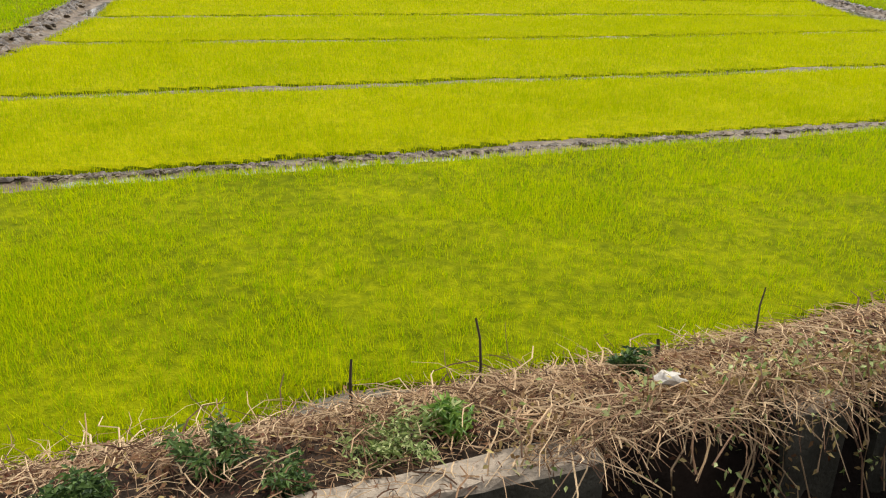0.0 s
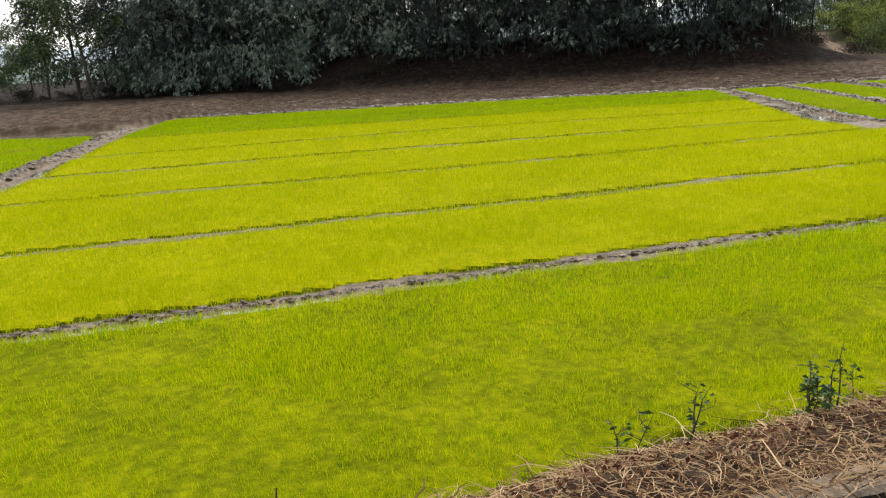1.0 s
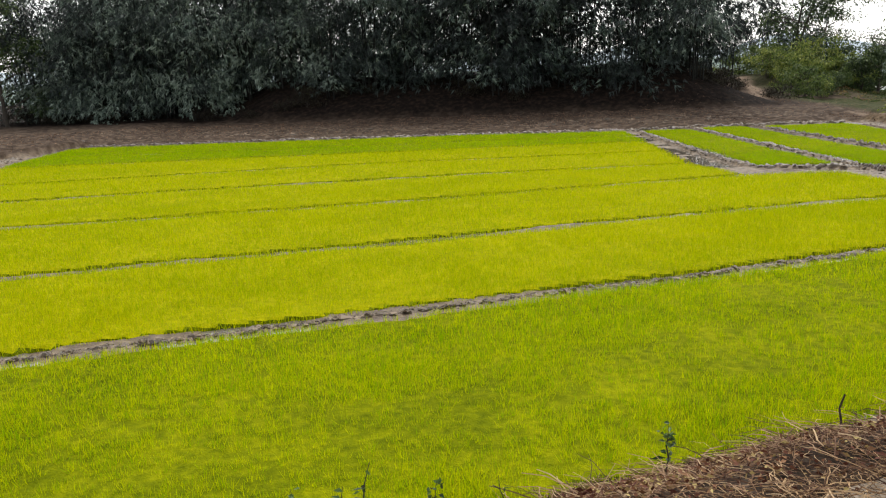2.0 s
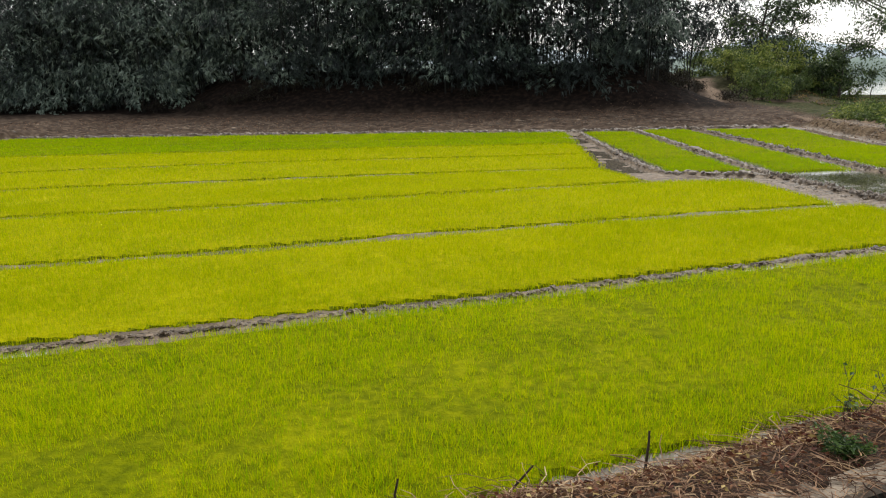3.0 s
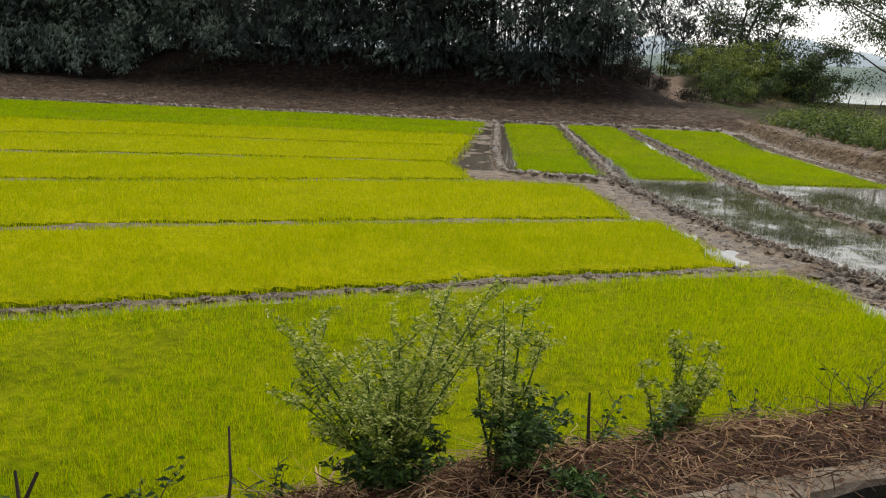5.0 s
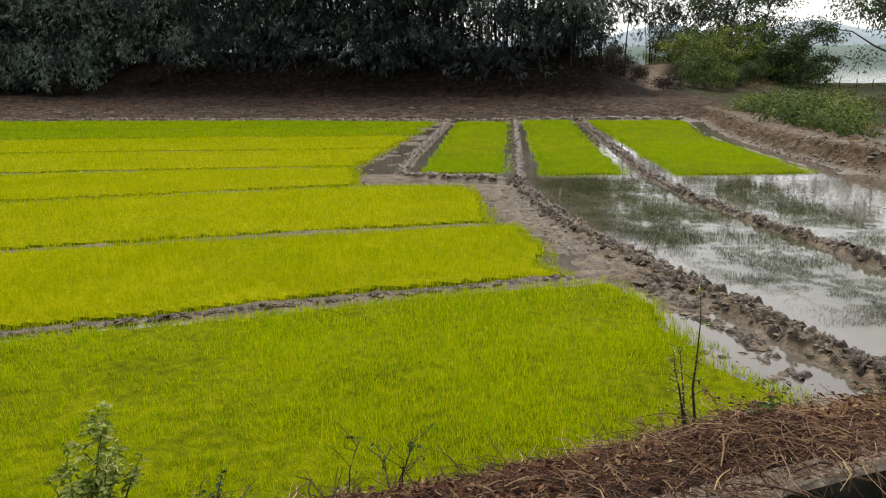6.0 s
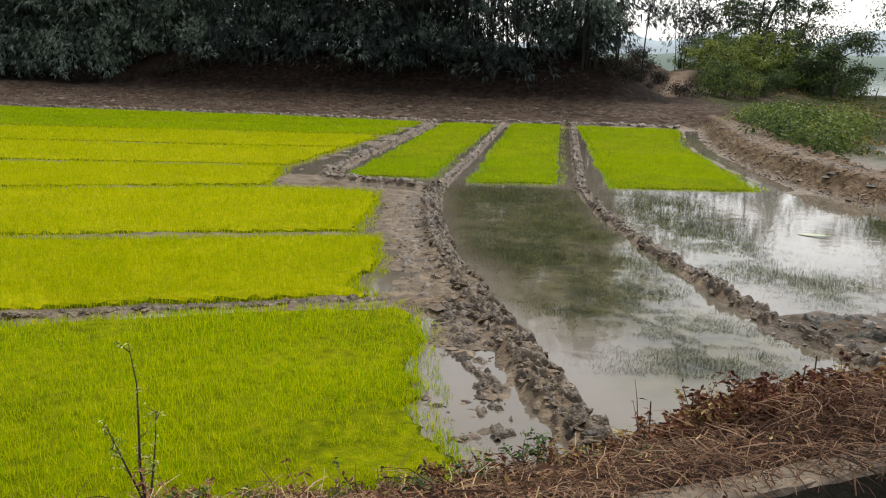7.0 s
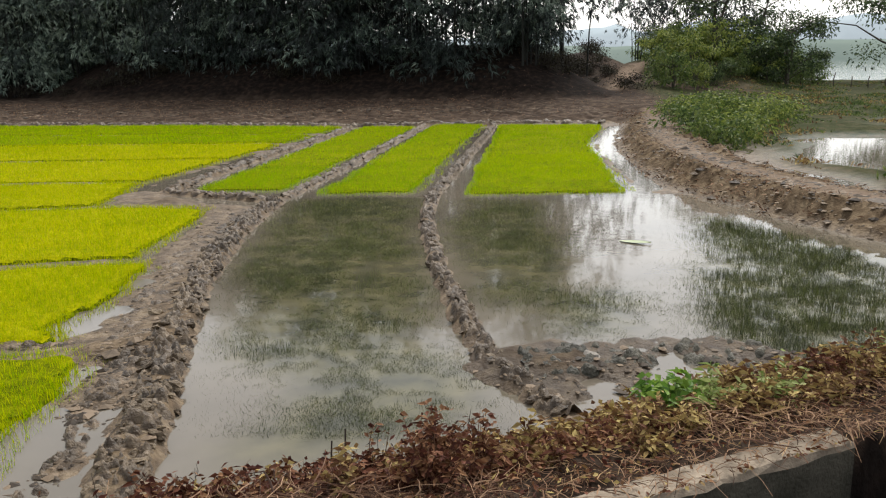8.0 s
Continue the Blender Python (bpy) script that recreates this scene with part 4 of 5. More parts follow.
def dead_leaves():
    rng = np.random.RandomState(69)
    n = 36000
    u = rng.uniform(-5, 33, n)
    v = np.clip(rng.normal(3.6, 0.5, n), wall_line(u) + 0.02, 5.2)
    x, y = road_xy(u, v)
    on_top = (v < wall_line(u) + 0.25) & (rng.rand(n) < 0.15)
    v = np.where((v < wall_line(u) + 0.25) & ~on_top, v + 0.55, v)
    x, y = road_xy(u, v)
    z = np.maximum(height(x, y)[0], 0.89 * on_top) + 0.01 + 0.07 * rng.rand(n) * ~on_top
    way = rng.normal(0, 1, (n, 3))
    way[:, 2] = np.abs(way[:, 2]) * 0.3 + 0.1
    lv, lf = leaves(rng, np.stack([x, y, z], -1), unit(way), rng.uniform(0.02, 0.06, n), rng.uniform(0.012, 0.03, n), 0.2)
    return tagged(new("leaf_litter", mesh_of("leaf_litter", lv, lf, [LEAF_DRY, LEAF_RED], np.repeat(np.arange(n) % 3 > 0, len(lf) // n).astype(int))), "small dead leaves over bank and wall top", "litter", kind="stuff")


dead_leaves()


# ---- plants of the bank ----
def spot(u, v):
    x, y = road_xy(u, v)
    return x, y, float(height(np.array([x]), np.array([y]))[0][0])


def weed(seed, u, v, tall, spread, stems, leaf_mat, per_stem, leaf_len, leaf_wide, name, label, category, twig=TWIG, lean=0.5, start=0.25):
    """A plant of several bent stems, each with side twigs and leaves."""
    rng = np.random.RandomState(seed)
    base = tagged(new(name), label, category)
    base.location = spot(u, v)
    at, way = [], []
    for k in range(stems):
        a, out = rng.uniform(0, 6.283), spread * rng.uniform(0.2, 1.0)
        h = tall * rng.uniform(0.55, 1.0)
        s = np.linspace(0, 1, 6)
        px = np.cos(a) * out * s ** (1 + lean) + np.cumsum(rng.normal(0, 0.012, 6)) + rng.normal(0, 0.03)
        py = np.sin(a) * out * s ** (1 + lean) + np.cumsum(rng.normal(0, 0.012, 6)) + rng.normal(0, 0.03)
        pts = np.stack([px, py, h * s - 0.04], -1)
        pieces = [tube(pts, 0.006 * (1.15 - s) * (0.6 + tall), 4)]
        for q in range(3 + int(4 * tall)):
            w = rng.uniform(start, 0.95)
            o = np.array([np.interp(w, s, pts[:, c]) for c in range(3)])
            b = rng.uniform(0, 6.283)
            tip = o + np.array([np.cos(b), np.sin(b), rng.uniform(0.3, 1.1)]) * rng.uniform(0.3, 0.6) * spread * 0.6
            mid = (o + tip) / 2 + rng.normal(0, 0.02, 3)
            pieces.append(tube(np.stack([o, mid, tip]), [0.003, 0.0025, 0.0012], 3))
            for g in rng.uniform(0.1, 1, max(1, per_stem // 6)):
                at.append(o + (tip - o) * g)
        vv, ff = join(pieces)
        child("stem", mesh_of("stem", vv, ff, [twig], smooth=True), base)
        for g in rng.uniform(start, 1.0, max(1, per_stem // 2)):
            at.append([np.interp(g, s, pts[:, c]) for c in range(3)])
    if per_stem:
        at = np.array(at) + rng.normal(0, 0.012, (len(at), 3))
        way = rng.normal(size=at.shape)
        way[:, 2] = np.abs(way[:, 2]) * 0.6
        lv, lf = leaves(rng, at, unit(way), leaf_len * np.exp(rng.normal(0, 0.3, len(at))), leaf_wide, 0.35)
        child("foliage", mesh_of("foliage", lv, lf, [leaf_mat]), base)
    return base


def stick(seed, u, v, tall, lean, thick, label="thin dark bare stick standing in the bank"):
    rng = np.random.RandomState(seed)
    s = np.linspace(0, 1, 5)
    a = rng.uniform(0, 6.283)
    pts = np.stack([np.cos(a) * lean * s, np.sin(a) * lean * s, tall * s - 0.05], -1) + rng.normal(0, 0.008, (5, 3))
    vv, ff = tube(pts, thick * (1.1 - 0.5 * s), 5)
    ob = tagged(new("stick", mesh_of("stick", vv, ff, [TWIG], smooth=True)), label, "stick", "sticks on the bank")
    ob.location = spot(u, v)
    return ob


GREEN = "leafy green weed growing through the straw"
# the tall shrubs
PALE_TIPS = surface("pale_shrub_leaf", [(0.1, 0.15, 0.02), (0.27, 0.33, 0.06), (0.56, 0.57, 0.2)], 5.0, 0.7, 0, spec=0.06, through_light=0.4, vary=0.5)
weed(101, 16.32, 3.5, 1.25, 0.74, 17, PALE_TIPS, 300, 0.03, 0.013, "shrub", "airy tall green shrub with pale flower tips on the bank", "shrub", twig=LEAF, lean=0.3, start=0.35)
weed(102, 16.35, 3.45, 0.55, 0.32, 13, LEAF, 170, 0.045, 0.02, "shrub", "low dense dark green shrub on the bank", "shrub", start=0.1)
weed(103, 16.98, 3.45, 0.6, 0.36, 13, LEAF, 170, 0.045, 0.02, "shrub", "dense dark green shrub beside the airy one", "shrub", start=0.1)
weed(104, 16.95, 3.55, 1.15, 0.4, 7, PALE_TIPS, 240, 0.03, 0.013, "shrub", "thin upright green shrub with pale tips", "shrub", twig=LEAF, lean=0.2, start=0.3)
weed(105, 18.28, 3.75, 0.85, 0.25, 11, PALE_TIPS, 150, 0.04, 0.02, "shrub", "slim pale green shrub on the straw bank", "shrub", twig=LEAF, lean=0.2, start=0.2)
weed(106, 18.75, 3.7, 0.5, 0.3, 4, LEAF, 18, 0.04, 0.02, "shrub", "sparse dark twiggy shrub on the bank", "shrub", lean=0.2)
# dark weeds at the field's edge
for k, (u, v, tall, spread, stems, per) in enumerate(((5.6, 3.75, 0.55, 0.35, 2, 14), (6.05, 3.75, 0.75, 0.4, 2, 14), (6.85, 3.6, 0.55, 0.12, 5, 36), (7.1, 3.7, 0.8, 0.15, 2, 14), (7.7, 4.1, 0.5, 0.12, 2, 22), (7.95, 3.85, 0.5, 0.06, 1, 2), (9.1, 3.8, 0.65, 0.14, 1, 26),
                                                       (13.6, 3.6, 0.45, 0.3, 4, 8), (14.1, 3.6, 0.45, 0.25, 4, 10), (14.5, 3.5, 0.35, 0.2, 6, 34), (15.15, 3.65, 0.5, 0.35, 3, 20), (15.7, 3.55, 0.4, 0.2, 3, 14), (17.55, 3.6, 0.45, 0.3, 3, 18), (17.9, 3.4, 0.3, 0.2, 5, 26))):
    weed(120 + k, u, v, tall, spread, stems, LEAF, per, 0.05, 0.025, "weed", "sparse dark-leaved twiggy weed at the field's edge", "weed")
# green plants among the straw
for k, (u, v, tall, spread, stems, mat, leaf) in enumerate(((-0.4, 3.15, 0.25, 0.22, 9, LEAF, 0.08), (0.16, 3.25, 0.25, 0.2, 8, LEAF, 0.08), (0.45, 3.03, 0.2, 0.14, 6, LEAF, 0.07), (0.98, 3.12, 0.22, 0.3, 12, LEAF_LIGHT, 0.07), (1.32, 3.2, 0.2, 0.14, 8, LEAF_FRESH, 0.1),
                                                             (2.45, 3.4, 0.22, 0.12, 6, LEAF, 0.09), (-1.2, 3.4, 0.25, 0.25, 7, LEAF, 0.08), (17.2, 3.1, 0.2, 0.25, 8, LEAF, 0.08), (13.0, 3.1, 0.25, 0.25, 8, LEAF, 0.07), (15.2, 3.05, 0.2, 0.2, 6, LEAF, 0.07))):
    weed(140 + k, u, v, tall, spread, stems + 3, mat, 72, leaf * 0.6, leaf * 0.22, "weed", GREEN, "weed", LEAF, start=0.1)
weed(155, 21.8, 3.85, 1.15, 0.24, 3, PALE_TIPS, 70, 0.026, 0.011, "weed", "tall slender weed with tiny pale leaves", "weed", lean=0.1)
weed(156, 19.8, 3.65, 0.5, 0.45, 3, LEAF, 8, 0.04, 0.02, "weed", "bare branching twigs with few dark leaves", "weed")
weed(157, 19.4, 3.65, 0.5, 0.5, 3, LEAF, 6, 0.04, 0.02, "weed", "bare branching twigs with few dark leaves", "weed")
# withered weeds by the flooded plot
rng = np.random.RandomState(5)
for k in range(52):
    u = 24.9 + 2.3 * (k + rng.rand()) / 52
    weed(170 + k, u, rng.uniform(3.75, 4.75), rng.uniform(0.3, 0.62), 0.2, 10, LEAF_RED if k % 4 else LEAF_DRY, 44, 0.05, 0.028, "withered_weed", "withered red-brown weed beside the water", "weed", STRAW_RED, start=0.15)
for k in range(64):
    u = 26.9 + 3.4 * (k + rng.rand()) / 64
    weed(1170 + k, u, rng.uniform(4.25, 5.4), rng.uniform(0.25, 0.42), 0.26, 9, LEAF_DRY if rng.rand() < 0.93 else LEAF_LIGHT, 44, 0.075, 0.035, "withered_weed", "withered yellow-brown leafy weed beside the water", "weed", STRAW_RED, start=0.1)
for k in range(44):
    u = 27.2 + 3.4 * (k + rng.rand()) / 44
    weed(1400 + k, u, wall_line(u) + rng.uniform(0.5, 1.2), rng.uniform(0.14, 0.32), 0.24, 6, (LEAF_DRY, LEAF_DRY, LEAF_RED, LEAF_DRY)[k % 4], 50, 0.055, 0.026, "withered_weed", "low yellow-brown leafy weed beside the concrete wall", "weed", STRAW_RED, start=0.1)
weed(210, 28.75, 4.4, 0.42, 0.33, 16, LEAF_FRESH, 60, 0.09, 0.05, "green_bush", "small fresh green bushy plant beside the wall", "plant", LEAF_FRESH, start=0.15)
for k in range(14):
    weed(1250 + k, 24.9 + 0.19 * k, rng.uniform(4.35, 4.8), rng.uniform(0.5, 0.75), 0.14, 2, LEAF_RED, 12, 0.05, 0.022, "withered_weed", "tall thin dead stalk standing before the water", "weed", lean=0.2)
for k in range(26):
    weed(1300 + k, 21.8 + 0.12 * k, rng.uniform(3.5, 4.35), rng.uniform(0.18, 0.36), 0.22, 6, (LEAF_DRY, LEAF_RED, LEAF)[k % 3], 26, 0.045, 0.02, "withered_weed", "low half-dry weed among the straw", "weed", STRAW_RED, start=0.15)
weed(211, 26.1, 4.2, 0.35, 0.1, 5, LEAF_LIGHT, 40, 0.06, 0.025, "weed", "upright pale green weed at the water's edge", "weed", LEAF_LIGHT, start=0.1)
for k in range(9):
    weed(215 + k, 29.2 + 0.45 * k, 3.9 + 0.5 * rng.rand(), 0.35, 0.3, 7, LEAF_DRY if k % 3 else LEAF_LIGHT, 26, 0.05, 0.025, "withered_weed", "dry brown weed at the foot of the bank", "weed", STRAW_RED)
for k, (u, v, tall, lean, thick) in enumerate(((1.75, 3.85, 0.62, 0.05, 0.01), (0.95, 3.8, 0.5, 0.06, 0.012), (2.75, 3.55, 0.27, 0.02, 0.017), (3.5, 3.6, 0.5, 0.03, 0.008), (10.4, 3.7, 0.4, 0.03, 0.01), (11.0, 3.9, 0.45, 0.35, 0.01), (12.1, 3.8, 0.4, 0.05, 0.012),
                                             (14.35, 3.35, 0.4, 0.15, 0.014), (14.5, 3.4, 0.42, 0.18, 0.014), (14.6, 3.4, 0.38, 0.14, 0.012), (15.5, 3.5, 0.45, 0.2, 0.01), (17.5, 3.5, 0.45, 0.05, 0.012), (24.9, 4.2, 0.6, 0.1, 0.008), (26.45, 4.6, 0.6, 0.04, 0.009), (26.55, 4.6, 0.65, 0.03, 0.009))):
    stick(230 + k, u, v, tall, lean, thick)


# ---- vines in the gap of the wall ----
def vine(seed, u, v):
    rng = np.random.RandomState(seed)
    s = np.linspace(0, 1, 9)
    x, y, z = spot(u, max(v, 3.0))
    a = rng.uniform(-0.9, 0.9)
    reach, drop = rng.uniform(0.15, 0.5), rng.uniform(0.15, 0.8)
    px = np.sin(a) * 1.3 * s * reach + np.cumsum(rng.normal(0, 0.075, 9))
    bow = rng.uniform(0.05, 0.3)
    pts = np.stack([px * CA + s * reach * SA, px * SA - s * reach * CA, bow * np.sin(s * 3.1) - drop * s ** 2 + np.cumsum(rng.normal(0, 0.045, 9))], -1)
    vv, ff = tube(pts, np.full(9, rng.uniform(0.003, 0.006)), 4)
    base = tagged(new("vine"), "bare pale vine hanging down the broken wall", "vine", "vines at the gap")
    base.location = (x, y, z + 0.06)
    child("stem", mesh_of("stem", vv, ff, [STRAW_PALE if seed % 3 else STRAW_RED], smooth=True), base)
    at = pts[rng.randint(1, 9, 26)] + rng.normal(0, 0.05, (26, 3))
    lv, lf = leaves(rng, at, unit(rng.normal(size=(26, 3))), 0.045, 0.022)
    child("foliage", mesh_of("foliage", lv, lf, [LEAF_DRY if seed % 3 else LEAF_LIGHT]), base)


for k in range(58):
    vine(300 + k, 1.75 + 2.1 * rng.rand(), 2.85 + 0.25 * rng.rand())


# ---- trees ----
def bamboo(seed, tall, leaf_mat, label="tall dark green bamboo clump with drooping leaf sprays", canes=9, plumes=30, low=0.6, reach=3.4, pale=0.3):
    """A clump of arching canes whose side branches end in drooping plumes of leaf fans, with dark gaps between."""
    rng = np.random.RandomState(seed)
    base = tagged(new("bamboo_clump"), label, "bamboo", "bamboo grove")
    lines = []
    s = np.linspace(0, 1, 9)
    for k in range(canes):
        a, h = rng.uniform(0, 6.283), tall * rng.uniform(0.6, 1.0)
        out, r0 = rng.uniform(0.6, 4.5), rng.uniform(0.1, 1.5)
        pts = np.stack([np.cos(a) * (r0 + out * s ** 2.2), np.sin(a) * (r0 + out * s ** 2.2), h * (s - 0.05 * s ** 3 * out) - 0.3], -1)
        child("culm", mesh_of("culm", *tube(pts, 0.055 * (1.05 - s), 5), [CULM], smooth=True), base)
        lines.append(pts)
    at, way, tone = [], [], []
    for k in range(plumes):
        # a share of the plumes is coloured as lit, the rest as shaded
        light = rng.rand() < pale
        pts = lines[rng.randint(canes)]
        # most plumes hang in the lower half
        z = low + 0.8 + (rng.beta(1.0, 1.5) * (tall * 0.82 - low))
        g = np.interp(z, pts[:, 2], s)
        o = np.array([np.interp(g, s, pts[:, c]) for c in range(3)])
        b, ln = rng.uniform(0, 6.283), rng.uniform(0.5, 1.0) * reach
        size = rng.uniform(0.35, 0.8)
        fans = rng.randint(18, 34)
        f = rng.beta(2.2, 1.2, fans)
        hub = o + np.stack([np.cos(b) * ln * f, np.sin(b) * ln * f, 0.35 * ln * f - 0.75 * ln * f ** 2.2], -1)
        hub += rng.normal(0, 1, hub.shape) * np.array([size, size, size * 0.6])
        hub[:, 2] = np.maximum(hub[:, 2], low + rng.uniform(-0.4, 0.6))
        turn = b + rng.normal(0, 0.9, fans)
        d = np.stack([np.cos(turn), np.sin(turn), np.full(fans, -0.7)], -1)
        for w in range(6):
            # a fan of long leaves from one point
            spread = rng.normal(0, 0.55, d.shape)
            at.append(hub + rng.normal(0, 0.03, hub.shape)), way.append(d + spread), tone.append(np.full(fans, light))
    at, way = np.concatenate(at), unit(np.concatenate(way))
    lv, lf = leaves(rng, at, way, rng.uniform(0.24, 0.52, len(at)), rng.uniform(0.05, 0.095, len(at)), 0.25)
    tone = np.concatenate(tone)
    child("crown", mesh_of("crown", lv, lf, [leaf_mat, BAMBOO_LIT], np.concatenate([tone, tone])), base)
    return base


def broad_tree(seed, tall, radius, leaf_mat, name, label, category, leaf=(0.22, 0.4), count=5200, clear=0.3, trunks=1, trunk_r=0.16, group="", clump=0.3):
    """A tapered trunk that forks into limbs, with leaves gathered in uneven clumps at their ends."""
    rng = np.random.RandomState(seed)
    base = tagged(new(name), label, category, group)
    ends = []
    for t in range(trunks):
        s = np.linspace(0, 1, 7)
        a = rng.uniform(0, 6.283)
        lean = rng.uniform(0.05, 0.2) * tall * (0.5 if trunks == 1 else 1.2)
        pts = np.stack([np.cos(a) * lean * s ** 1.5 + rng.normal(0, 0.03 * tall * 0.3, 7) * s, np.sin(a) * lean * s ** 1.5, tall * 0.8 * s - 0.2], -1)
        child("trunk", mesh_of("trunk", *tube(pts, trunk_r * (1.1 - 0.9 * s), 7), [BARK], smooth=True), base)
        for k in range(9 if trunks < 3 else 5):
            w = rng.uniform(clear, 1.0)
            o = np.array([np.interp(w, s, pts[:, c]) for c in range(3)])
            b, ln = rng.uniform(0, 6.283), radius * rng.uniform(0.5, 1.0) * (1.15 - 0.4 * w)
            q = np.linspace(0, 1, 5)
            lp = o + np.stack([np.cos(b) * ln * q, np.sin(b) * ln * q, ln * 0.6 * q - 0.25 * ln * q ** 2], -1) + rng.normal(0, 0.05 * ln, (5, 3)) * q[:, None]
            child("limb", mesh_of("limb", *tube(lp, trunk_r * 0.4 * (1.1 - q), 4), [BARK], smooth=True), base)
            ends += [lp[4], lp[3], lp[2] + rng.normal(0, 0.2 * ln, 3)]
    ends = np.array(ends)
    pick = ends[rng.randint(len(ends), size=count)]
    size = radius * clump * (0.5 + HASH[3, (np.abs(pick[:, 0] * 50)).astype(int) % 256])[:, None]
    off = unit(rng.normal(size=pick.shape)) * rng.rand(count, 1) ** 0.5 * size
    off[:, 2] *= 0.7
    way = unit(off + rng.normal(0, 0.4, off.shape) * radius * 0.3)
    at = pick + off
    at[:, 2] = np.maximum(at[:, 2], 0.1)
    lv, lf = leaves(rng, at, way, rng.uniform(*leaf, count), rng.uniform(leaf[0], leaf[1], count) * 0.45, 0.35)
    child("crown", mesh_of("crown", lv, lf, [leaf_mat]), base)
    return base


def ground_z(x, y):
    return float(height(np.array([float(x)]), np.array([float(y)]))[0][0])


def plant_out(kinds, places, low=0.85, high=1.15, seed=1):
    rng = np.random.RandomState(seed)
    for k, (x, y) in enumerate(places):
        m = Matrix.Translation((x, y, ground_z(x, y) - 0.1)) @ pose(0, 0, 0, 0, 0, rng.uniform(0, 360))
        s = rng.uniform(low, high)
        if k < len(kinds):
            ob = kinds[k]
            ob.matrix_basis = m
        else:
            ob = copy_thing(kinds[k % len(kinds)], m)
        ob.scale = (s, s, s * rng.uniform(0.92, 1.08))


rng = np.random.RandomState(21)
grove = []
for row, back in enumerate((4.0, 8.0, 12.5)):
    x = -30 + rng.uniform(0, 2)
    while x < (25.5, 24, 22)[row]:
        grove.append((x, float(np.interp(x, TL[:, 0], TL[:, 1])) + back + rng.uniform(-1.5, 1.5)))
        x += rng.uniform(2.3, 4.4) + row * 0.5
grove += [(26.4, 65.0), (26.8, 70.5), (25.2, 69.0)]
rng.shuffle(grove)
plant_out([bamboo(400 + k, 19, BAMBOO_SHADED, plumes=(84, 72, 88, 76)[k], low=(0.2, 0.8, -0.8, 1.1)[k]) for k in range(4)], [tuple(g) for g in grove if g[0] > -4], 0.85, 1.15, 22)
plant_out([bamboo(405, 14, BAMBOO_SHADED, "open bamboo clump with thin sprays against the sky", 5, 34, 2.6, 3.0)], [(29.6, 69), (38.5, 90), (44, 95), (49, 97)], 0.9, 1.2, 20)
# western haze is put in as a larger share of pale plumes
plant_out([bamboo(410 + k, 18, BAMBOO_SHADED, "tall grey-green bamboo clump paler in hazy light", plumes=84, low=(0.3, -0.1, 0.8)[k], pale=0.45) for k in range(3)], [tuple(g) for g in grove if g[0] <= -4], 0.85, 1.15, 28)

scrub = []
for k in range(46):
    x = rng.uniform(-55, 30)
    scrub.append((x, float(np.interp(x, TL[:, 0], TL[:, 1])) + rng.uniform(0.8, 8)))
scrub += [(float(rng.uniform(26, 34)), float(rng.uniform(65, 84))) for _ in range(30)]
plant_out([broad_tree(500 + k, 1.3, 1.6, SCRUB, "scrub", "low dark dry scrub on the bank under bamboo", "bush", (0.1, 0.24), 900, 0.05, 3, 0.02, "bank scrub") for k in range(3)], scrub, 0.4, 1.1, 29)

west = [(-34, 80), (-39, 84), (-45, 82), (-52, 90), (-60, 92), (-31, 76), (-70, 100), (-48, 98), (-85, 105), (-100, 115)]
plant_out([broad_tree(420 + k, 13, 4.5, TREE_LEAF, "broadleaf_tree", "dark broadleaf tree in the hazy western wood edge", "tree", clear=0.12, group="western trees") for k in range(2)], west, 0.8, 1.2, 23)

bushes = [(37.5, 69), (39.5, 71), (41.5, 73.5), (43.5, 76), (45.8, 79), (48, 82), (50.5, 86), (53, 90), (55.5, 93.5), (58, 98), (40.5, 76), (44, 84), (47.5, 90), (39, 75), (42, 80), (40, 84), (43, 80), (46, 83), (49, 86), (52, 90), (45, 90), (41, 92), (50, 95), (54, 95), (56.5, 97), (38.8, 80), (47, 78), (53, 84), (42, 98), (57, 101)]
plant_out([broad_tree(440 + k, 3.2, 2.4, (BUSH_LEAF, LEAF_PALE_BUSH, TREE_LEAF)[k], "bush", "rounded green bush on the grassy mound", "bush", (0.15, 0.34), 2300, 0.05, 4, 0.05, "mound bushes", 0.19) for k in range(3)], bushes, 0.35, 1.15, 24)
mound_tree = broad_tree(460, 15, 4.5, TREE_LEAF, "mound_tree", "slender tree with drooping foliage behind the mound", "tree", (0.25, 0.5), 3200, 0.14, 2, 0.18)
plant_out([mound_tree], [(45, 88), (51, 96)], 0.8, 1.1, 25)
plant_out([broad_tree(465, 6.5, 3.3, TREE_LEAF, "round_tree", "dense rounded dark green tree at the mound's foot", "tree", (0.16, 0.34), 6500, 0.05, 2, 0.14, "", 0.24)], [(48.6, 78)], 0.95, 1.05, 41)
plant_out([broad_tree(470, 13, 14.0, TREE_LEAF, "river_tree", "wide open tree with fine branches by the river", "tree", (0.22, 0.42), 13000, 0.2, 2, 0.25, "", 0.13)], [(66, 93)], 1, 1.1, 26)

creepers = [(31.9 + 1.15 * (k % 6) + rng.uniform(-0.4, 0.4), 36.5 + 1.35 * (k // 6) + rng.uniform(-0.5, 0.5)) for k in range(60)]
